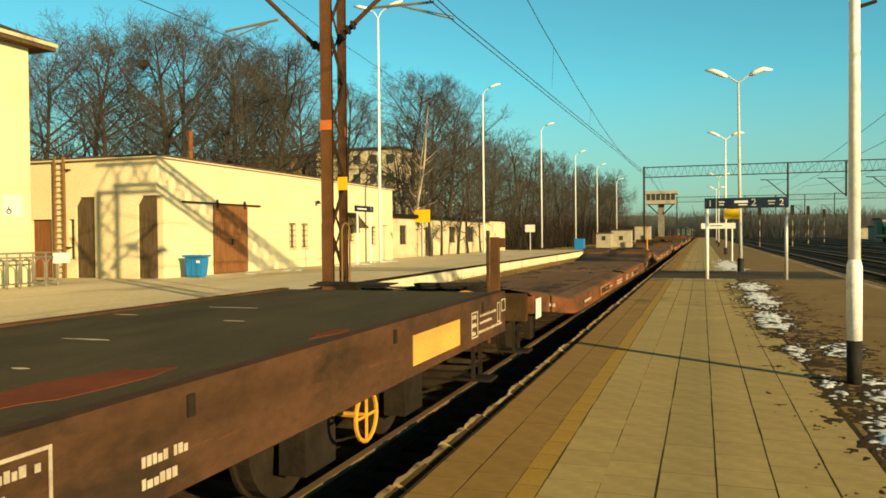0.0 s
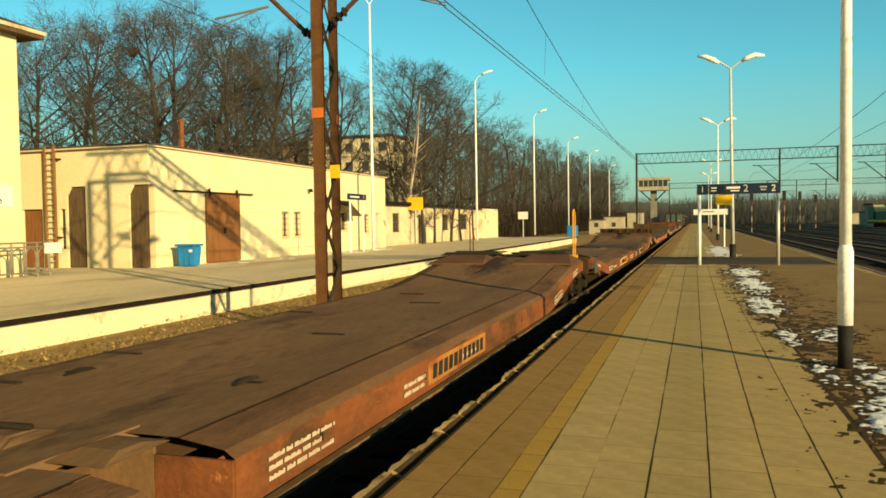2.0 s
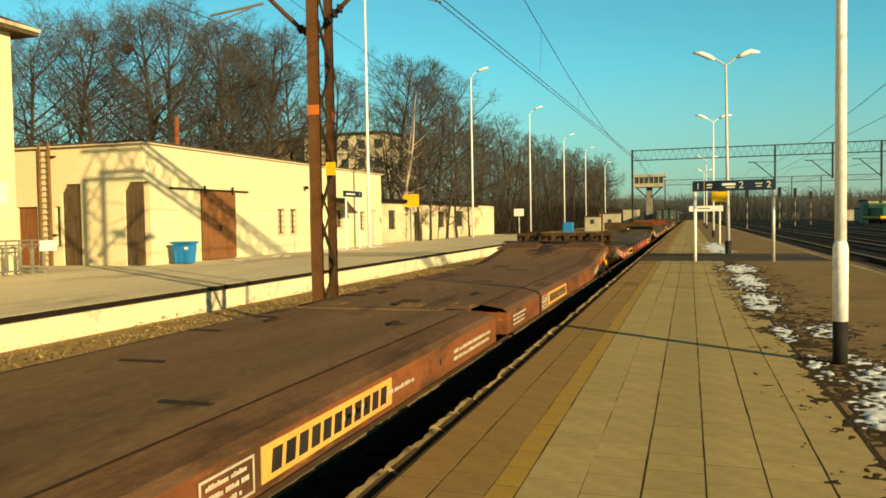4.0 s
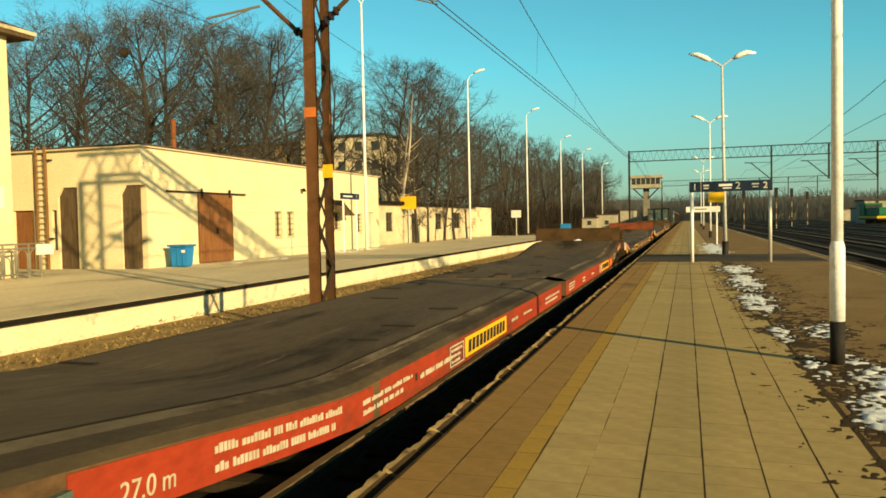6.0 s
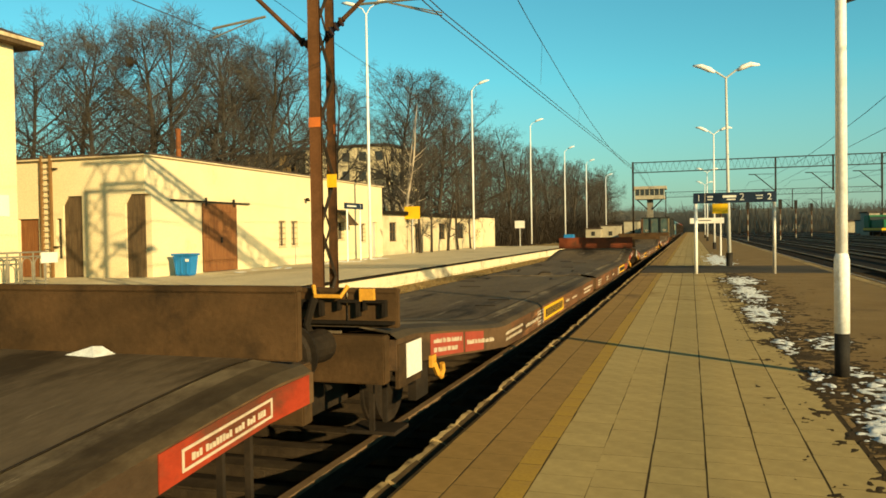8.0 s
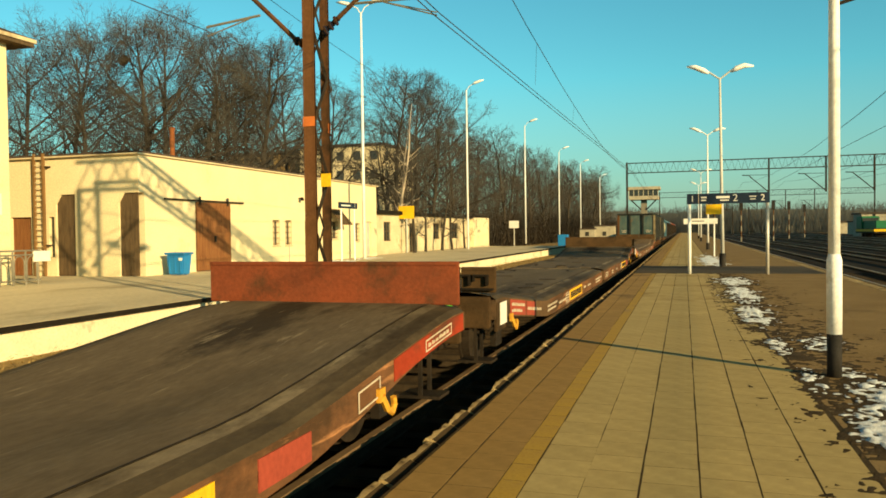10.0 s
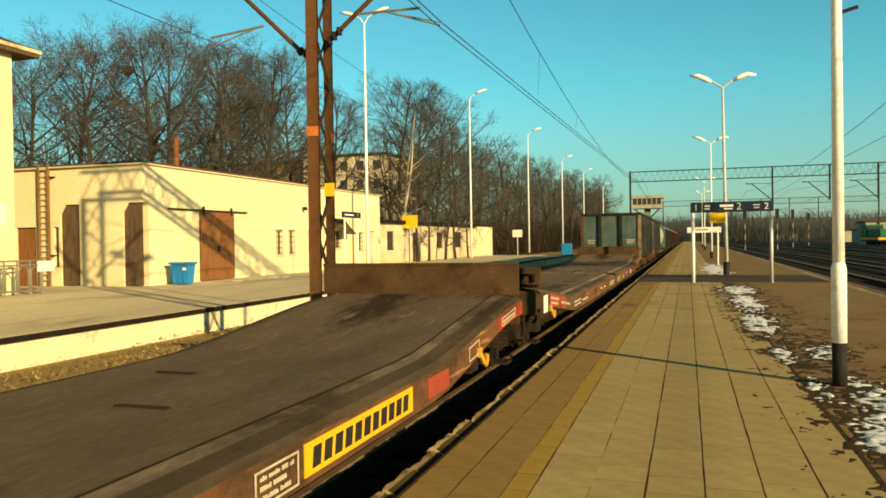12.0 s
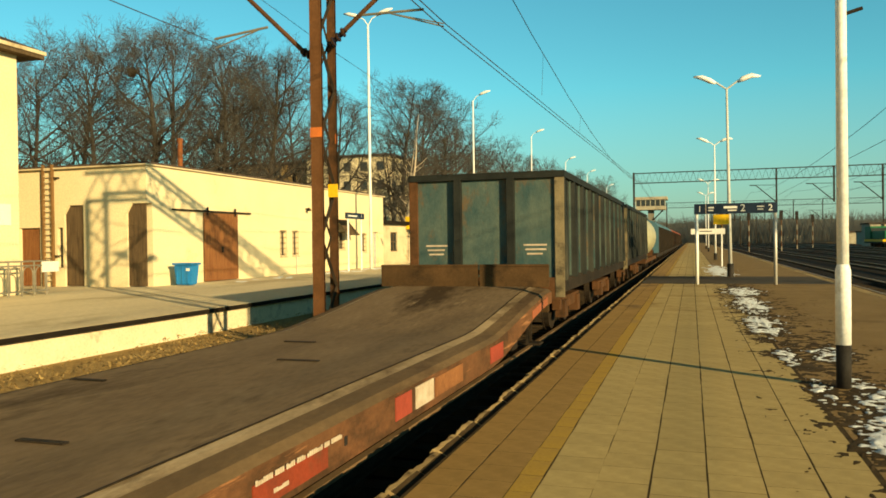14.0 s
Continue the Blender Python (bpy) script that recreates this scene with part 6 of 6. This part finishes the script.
melt_field(0.6, 2.9, 3.5, 28.2, 0.022, 0.030, 0.86, 0.020, clump_amount).thing("snow_remains", SNOW, "patches of old grey melting snow on the platform", "snow", "stuff", smooth=True)
melt_field(0.5, 2.6, 33.9, 55, 0.05, 0.10, 0.85, 0.03, clump_amount).thing("snow_remains", SNOW, "patches of old grey melting snow on the platform", "snow", "stuff", smooth=True)
snow_patch(30, 4, lambda r: (r.uniform(-18.9, -17.6), r.uniform(28.5, 45)), 0.42).thing("snow_remains", SNOW, "thin snow patches on the station platform", "snow", "stuff", smooth=True)
# Bare soil; its dark rims round the snow double as painted shadow.
melt_field(0.6, 3.2, 3.0, 28.2, 0.03, 0.045, 0.46, 0.003, soil_amount).thing("soil_strip", EARTH, "dark bare soil and dead leaves, also painting shadow round the snow", "soil", "stuff")
cl = Shape()
r = random.Random(21)
for i in range(9000):
    x, y = -9.0 - abs(r.gauss(0, 1.1)), r.uniform(3, 62)
    if x < -11.35:
        x = r.uniform(-11.38, -10.6)
    a, t, q = r.uniform(0, 6.28), r.uniform(0.01, 0.05), r.uniform(0.02, 0.055)
    dx, dy = math.cos(a) * q, math.sin(a) * q
    cl.face([(x - dx, y - dy, -0.535), (x + dy * 0.5, y - dx * 0.5, -0.53 + t * 0.4), (x + dx, y + dy, -0.53 + t), (x - dy * 0.5, y + dx * 0.5, -0.53 + t * 0.3)])
cl.thing("dry_weeds", LITTER, "dry weeds and leaf litter beside the platform wall", "weeds", "stuff")


# ---- trees ----
def bare_tree(seed, height, spread, trunk_r, limbs, fine):
    """A forking trunk with arching limbs, branches and fans of fine twigs inside a domed, uneven crown."""
    r = random.Random(seed)
    wood, twigs = Shape(), Shape()
    top = height * 0.96

    def side(d, angle, turn):
        a = d.orthogonal().normalized()
        b = d.cross(a).normalized()
        return (d * math.cos(angle) + (a * math.cos(turn) + b * math.sin(turn)) * math.sin(angle)).normalized()

    def shoot(p, d, n, length, rad, tip, wobble, lift):
        """Points of a curved shoot that bends upward on its way."""
        pts, rr = [p.copy()], [rad]
        for i in range(n):
            d = (d + Vector((r.uniform(-1, 1), r.uniform(-1, 1), r.uniform(-1, 1))) * wobble + Vector((0, 0, lift))).normalized()
            p = p + d * (length / n)
            pts.append(p)
            rr.append(rad + (tip - rad) * (i + 1) / n)
        return pts, rr

    def along(pts, q):
        k = min(len(pts) - 2, int(q * (len(pts) - 1)))
        f = q * (len(pts) - 1) - k
        return pts[k].lerp(pts[k + 1], f), (pts[k + 1] - pts[k]).normalized()

    def fan(p, d, length):
        for j in range(fine):
            e = side(d, r.uniform(0.25, 0.95), r.uniform(0, 6.28))
            pts, rr = shoot(p, e, 2, length * r.uniform(0.6, 1.25), 0.0085, 0.005, 0.30, 0.05)
            twigs.tube(pts, rr, 3, caps=False)
            e2 = side(e, r.uniform(0.4, 0.9), r.uniform(0, 6.28))
            twigs.tube([pts[1], pts[1] + e2 * length * r.uniform(0.3, 0.6)], [0.007, 0.004], 3, caps=False)

    def branch(p, d, length, rad, level):
        pts, rr = shoot(p, d, 6 if level == 1 else 4, length, rad, rad * 0.25, 0.16 if level == 1 else 0.22, (0.055, 0.03, 0.0)[level - 1])
        thick = rad > 0.035
        (wood if thick else twigs).tube(pts, rr, 6 if rad > 0.08 else 4 if thick else 3, caps=False)
        count = (7, 5, 2)[level - 1]
        turn = r.uniform(0, 6.28)
        for i in range(count):
            q = (0.22 if level == 1 else 0.15) + (0.97 - 0.2) * (i + r.random()) / count
            a, e = along(pts, min(0.99, q))
            turn += 2.4 + r.uniform(-0.5, 0.5)
            c = side(e, r.uniform(0.55, 1.05), turn)
            n = length * (0.58 - 0.30 * q) * r.uniform(0.75, 1.25)
            if level < 3 and n > 0.30:
                branch(a, c, n, max(0.014, rad * (0.50 - 0.22 * q)), level + 1)
            else:
                fan(a, c, height * 0.042)
        fan(pts[-1], (pts[-1] - pts[-2]).normalized(), height * 0.045)

    lean = Vector((r.uniform(-0.05, 0.05), r.uniform(-0.05, 0.05), 1)).normalized()
    pts, rr = shoot(Vector((0, 0, -0.4)), lean, 12, top, trunk_r, trunk_r * 0.12, 0.06, 0.02)
    rr[0] *= 1.25
    wood.tube(pts, rr, 9, caps=False)
    turn = r.uniform(0, 6.28)
    for i in range(limbs):
        q = 0.20 + 0.76 * (i + r.random() * 0.7) / limbs
        p, d = along(pts, q)
        turn += 2.4 + r.uniform(-0.4, 0.4)
        dome = math.sqrt(max(0.04, 1 - ((q - 0.40) / 0.575) ** 2))
        n = height * 0.285 * spread * dome * r.uniform(0.70, 1.20)
        branch(p, side(d, r.uniform(0.95, 1.35) * (1.1 - 0.45 * q), turn), n, trunk_r * (0.52 - 0.36 * q) * r.uniform(0.8, 1.2), 1)
    return wood, twigs


def tree(seed, height, spread, trunk_r, limbs, fine, label, trunk_mat=BARK):
    o = tagged(new("bare_tree"), label, "tree", "bare trees")
    wood, twigs = bare_tree(seed, height, spread, trunk_r, limbs, fine)
    wood.part("trunk", trunk_mat, o, smooth=True)
    twigs.part("crown", TWIG, o)
    return o


TALL = "tall bare deciduous tree with dense dark twigs"
protos = [tree(40 + i, 16.0, 1.15 + 0.15 * (i % 3), 0.29 + 0.04 * (i % 2), 19, 2, TALL) for i in range(4)]
spots = [(-33, 28.0, 9.5), (-34, 31.5, 10.5), (-36, 34.5, 12.6), (-34, 37.5, 13.3), (-38, 41.0, 15.5), (-34, 43.2, 15.8), (-36, 47.5, 17.3), (-34, 50.3, 16.6), (-37, 54.0, 18.0),
         (-34, 57.5, 18.2), (-38, 61.0, 17.5), (-36, 66.0, 16.5),
         (-23.5, 62.0, 15.6), (-24.0, 68.5, 15.8), (-25.0, 76.0, 15.6), (-25, 84.0, 15.0), (-26, 94.0, 14.5),
         (-48, 60, 16.0), (-46, 70, 17.0), (-36, 75, 17.5)]
rt = random.Random(77)
for i, (x, y, h) in enumerate(spots):
    k = h * 0.99 / 16.0
    m = pose(x, y, 0 if y < 79 and x > -48 else -0.6, 0, 0, rt.uniform(0, 360))
    if i < 4:
        protos[i].matrix_basis = m
        protos[i].scale = (k, k, k)
    else:
        o = copy_thing(protos[i % 4], m)
        o.scale = (k, k, k)
farp = [tree(60 + i, 13.0, 1.0, 0.2, 12, 1, "bare tree in the far tree belt") for i in range(2)]
n = 0
for i in range(60):
    y = 98 + i * 3.6 + rt.uniform(-2, 2)
    x = -25 - rt.uniform(0, 16) - (4 if i % 2 else 0)
    h = rt.uniform(13.5, 17.5) * (1 if y < 190 else 1.15)
    m = pose(x, y, -0.6, 0, 0, rt.uniform(0, 360))
    if n < 2:
        o = farp[n]
        o.matrix_basis = m
    else:
        o = copy_thing(farp[n % 2], m)
    n += 1
    o.scale = (h * 1.15 / 13.0,) * 3
b1 = tree(90, 12.5, 0.45, 0.17, 12, 1, "slender pale birch beside the low building", BIRCH)
b1.matrix_basis = pose(-21.5, 56.0, 0, 0, 11, 0)
b2 = tree(91, 11.5, 0.5, 0.13, 12, 1, "slender pale birch beside the low building", BIRCH)
b2.matrix_basis = pose(-21.9, 58.0, 0, 0, 5, 0)

saplings = [tree(95 + i, 8.0, 0.6, 0.15, 9, 1, "thin bare sapling before the low building") for i in range(2)]
for i, (x, y, h) in enumerate(((-19.7, 55.6, 8.0), (-19.6, 58.0, 6.5), (-19.5, 62.2, 7.5), (-19.4, 64.6, 7.0), (-19.6, 69.5, 6.0))):
    m = pose(x, y, 0, 0, rt.uniform(-5, 5), rt.uniform(0, 360))
    if i < 2:
        saplings[i].matrix_basis = m
        o = saplings[i]
    else:
        o = copy_thing(saplings[i % 2], m)
    o.scale = (h / 8.0,) * 3

nest = Shape()
for i in range(220):
    d = Vector((rt.gauss(0, 1), rt.gauss(0, 1), rt.gauss(0, 1))).normalized()
    e = Vector((rt.gauss(0, 1), rt.gauss(0, 1), rt.gauss(0, 1))).normalized()
    p = Vector((-34.0, 41.0, 12.7)) + d * 0.30 * rt.random() ** 0.4
    nest.tube([p - e * 0.22, p, p + e * 0.22], [0.010, 0.016, 0.010], 3, caps=False)
nest.thing("mistletoe_clump", BRUSH, "dark round clump of twigs high in a bare tree", "mistletoe")

# dense brush along the far tree belt
r = random.Random(31)
br = Shape()
for i in range(5200):
    y = r.uniform(80, 330)
    x = -22 - abs(r.gauss(0, 9))
    h = r.uniform(1.5, 5.5)
    a = r.uniform(-0.35, 0.35)
    c = r.uniform(-0.35, 0.35)
    br.tube([(x, y, -0.6), (x + a * h * 0.5, y + c * h * 0.4, h * 0.5), (x + a * h, y + c * h, h)], [0.07, 0.045, 0.015], 3, caps=False)
br.thing("brush", BRUSH, "dense bare brush under the far trees", "brush", "stuff")
br = Shape()
for i in range(4200):
    y = r.uniform(24, 70)
    x = -36 - abs(r.gauss(0, 6))
    h = r.uniform(2.0, 6.5) if i % 3 else r.uniform(5.0, 8.0)
    a, c = r.uniform(-0.5, 0.5), r.uniform(-0.5, 0.5)
    br.tube([(x, y, -0.6), (x + a * h * 0.5, y + c * h * 0.4, h * 0.5), (x + a * h, y + c * h, h)], [0.06, 0.04, 0.012], 3, caps=False)
br.thing("brush", BRUSH, "dense bare brush behind the shed", "brush", "stuff")

# ---- far end of the station ----
# Weathered render, greyed to carry the haze of the distance.
GREYRENDER = mat("hazed_weathered_render", (0.46, 0.43, 0.33), (0.36, 0.33, 0.25), 0.8, 0.9, dirt=(0.22, 0.19, 0.14), dirt_at=0.55, dirt_size=0.7)


def signal_box():
    o = tagged(new("signal_box"), "pale signal tower with a wide upper cabin", "signal box")
    x, y = -7.4, 155
    box(x - 0.55, x + 0.55, y - 0.9, y + 0.9, -0.6, 7.2).part("stem", OLDGALV, o)
    for q in (-1, 1):
        st = Shape()
        st.tube([(x + q * 0.5, y - 1.0, 5.4), (x + q * 2.3, y - 1.8, 7.2)], 0.12, 6)
        st.part("strut", DARKSTEEL, o)
    box(x - 2.75, x + 2.75, y - 2.4, y + 2.4, 7.3, 8.0).part("cabin_base", GREYRENDER, o)
    box(x - 2.7, x + 2.7, y - 2.3, y + 2.3, 7.9, 9.2).part("window_band", GLASS, o)
    for k in range(7):
        q = x - 2.7 + 0.9 * k
        box(q - 0.07, q + 0.07, y - 2.42, y - 2.28, 7.9, 9.2).part("mullion", GREYRENDER, o)
    box(x - 3.1, x + 3.1, y - 2.7, y + 2.7, 9.2, 9.75).part("roof", GREYRENDER, o)


signal_box()
for i, (x, y, w, h) in enumerate(((-12.6, 130, 1.6, 2.2), (-9.6, 136, 1.3, 2.9), (-15.2, 128, 1.2, 1.7))):
    o = tagged(new("service_hut"), "small pale service hut beyond the platform", "hut", "service huts")
    box(x - w, x + w, y, y + 3, -0.6, h).part("wall", GREYRENDER, o)
    box(x - w - 0.15, x + w + 0.15, y - 0.15, y + 3.15, h, h + 0.18).part("roof", ROOF, o)
    box(x - 0.3, x + 0.3, y - 0.05, y - 0.01, 0.6, 1.3).part("window", GLASS, o)


def signal_post(x, y, h):
    o = tagged(new("signal_post"), "striped post with a dark signal head", "railway signal", "signals")
    for i in range(6):
        a, b = -0.6 + (h + 0.6) * i / 6, -0.6 + (h + 0.6) * (i + 1) / 6
        s = Shape()
        s.tube([(x, y, a), (x, y, b)], 0.1, 8)
        s.part("post_band", OLDGALV if i % 2 == 0 else RUSTY, o)
    box(x - 0.26, x + 0.26, y - 0.12, y + 0.12, h, h + 1.5).part("head", BLACKPAINT, o)


for x, y, h in ((8.6, 130, 4.4), (13.4, 131, 4.4), (17.9, 150, 4.8), (4.2, 118, 4.0), (22.5, 165, 4.6)):
    signal_post(x, y, h)


def loco():
    o = tagged(new("shunting_locomotive"), "green shunting locomotive with yellow stripe, parked", "locomotive")
    x, y = 33.0, 150
    box(x - 1.5, x + 1.5, y, y + 15, 0.4, 1.2).part("frame", DARKSTEEL, o)
    box(x - 1.2, x + 1.2, y + 0.4, y + 10, 1.2, 2.6).part("bonnet", GREENLOCO, o, bevel=0.1)
    box(x - 1.5, x + 1.5, y + 10, y + 14.5, 1.2, 3.5).part("cab", GREENLOCO, o, bevel=0.1)
    box(x - 1.53, x + 1.53, y - 0.03, y + 15.03, 0.7, 1.1).part("stripe", YELLOWSIGN, o)
    box(x - 1.3, x + 1.3, y + 9.94, y + 9.99, 2.5, 3.2).part("cab_window", GLASS, o)
    for u in (1.5, 4, 10, 12.5):
        s = Shape()
        s.tube([(x - 0.9, y + u, 0.1), (x + 0.9, y + u, 0.1)], 0.5, 16)
        s.part("wheelset", DARKSTEEL, o)


loco()
r = random.Random(55)
for i in range(9):
    x, y = 44 + r.uniform(-6, 40), 190 + i * 22
    h, w = r.uniform(2, 4.5), r.uniform(4, 9)
    o = tagged(new("yard_building"), "far pale yard building beyond the tracks", "building", "yard buildings")
    box(x - w, x + w, y, y + 9, -0.6, h).part("wall", CREAM_OLD if i % 2 else GREYRENDER, o)
    box(x - w - 0.3, x + w + 0.3, y - 0.3, y + 9.3, h, h + 0.3).part("roof", ROOF, o)
for i in range(10):
    x, y = 8.0 + (i % 4) * 6.5, 230 + i * 26
    s = Shape()
    s.tube([(x, y, -0.6), (x, y, 8.5)], [0.16, 0.12], 6)
    s.tube([(x, y, 7.4), (x - 2.6, y, 7.6)], 0.06, 5)
    s.thing("catenary_mast", DARKSTEEL, "far dark catenary mast in the yard", "catenary mast", group="far masts")
w = Shape()
for i in range(16000):
    x, y = r.uniform(-60, 330), r.uniform(330, 480)
    h = r.uniform(5.0, 12.0) + 7 * max(0, noise.noise((x * 0.03, y * 0.02, 3)))
    a, c = r.uniform(-0.4, 0.4), r.uniform(0.0, 0.5)
    w.tube([(x, y, -0.6), (x + a * h * 0.4, y, h * 0.5), (x + a * h, y + c, h)], [0.16, 0.12, 0.05], 3, caps=False)
# Distance haze is mixed into the pale tree colour.
w.thing("far_woods", mat("hazy_far_trees", (0.19, 0.18, 0.155), (0.25, 0.24, 0.205), 30, 1.0, bump=0.0), "hazy line of far bare woods", "woods", "stuff")
hl = Shape()
px = None
for i in range(300):
    x = -900 + i * 8
    z = 21 + 12 * noise.noise((x * 0.004, 1.0, 0.5)) + 3 * noise.noise((x * 0.02, 3.0, 0.5)) + 2.2 * noise.noise((x * 0.11, 7.0, 0.5))
    if px is not None:
        hl.face([(px[0], 1100, -0.7), (x, 1100, -0.7), (x, 1100, z), (px[0], 1100, px[1])])
        hl.face([(px[0], 1100, px[1]), (x, 1100, z), (x, 1500, z * 0.6), (px[0], 1500, px[1] * 0.6)])
    px = (x, z)
# Grey hill colour includes the haze; there is no air volume.
hl.thing("far_hills", mat("far_wooded_hills", (0.13, 0.145, 0.135), (0.17, 0.18, 0.165), 60, 1.0, bump=0.0), "low wooded hills on the horizon", "hills", "structure")

def motions():
    times = [0, 1, 2, 3, 4, 5, 6, 7, 8, 9, 10, 11, 12, 13, 14]
    for o, off in MOVERS:
        walk(o, [(t, pose(TRAIN_X, train_y(t) + off, 0)) for t in times])
    for o, u, r in WHEELS:
        rows = []
        for i in range(0, 421, 1):
            t = i / 30
            rows.append((t, pose(0, u, RAIL_Z + r, math.degrees((10.14 - train_y(t)) / r) % 360)))
        walk(o, rows)


motions()
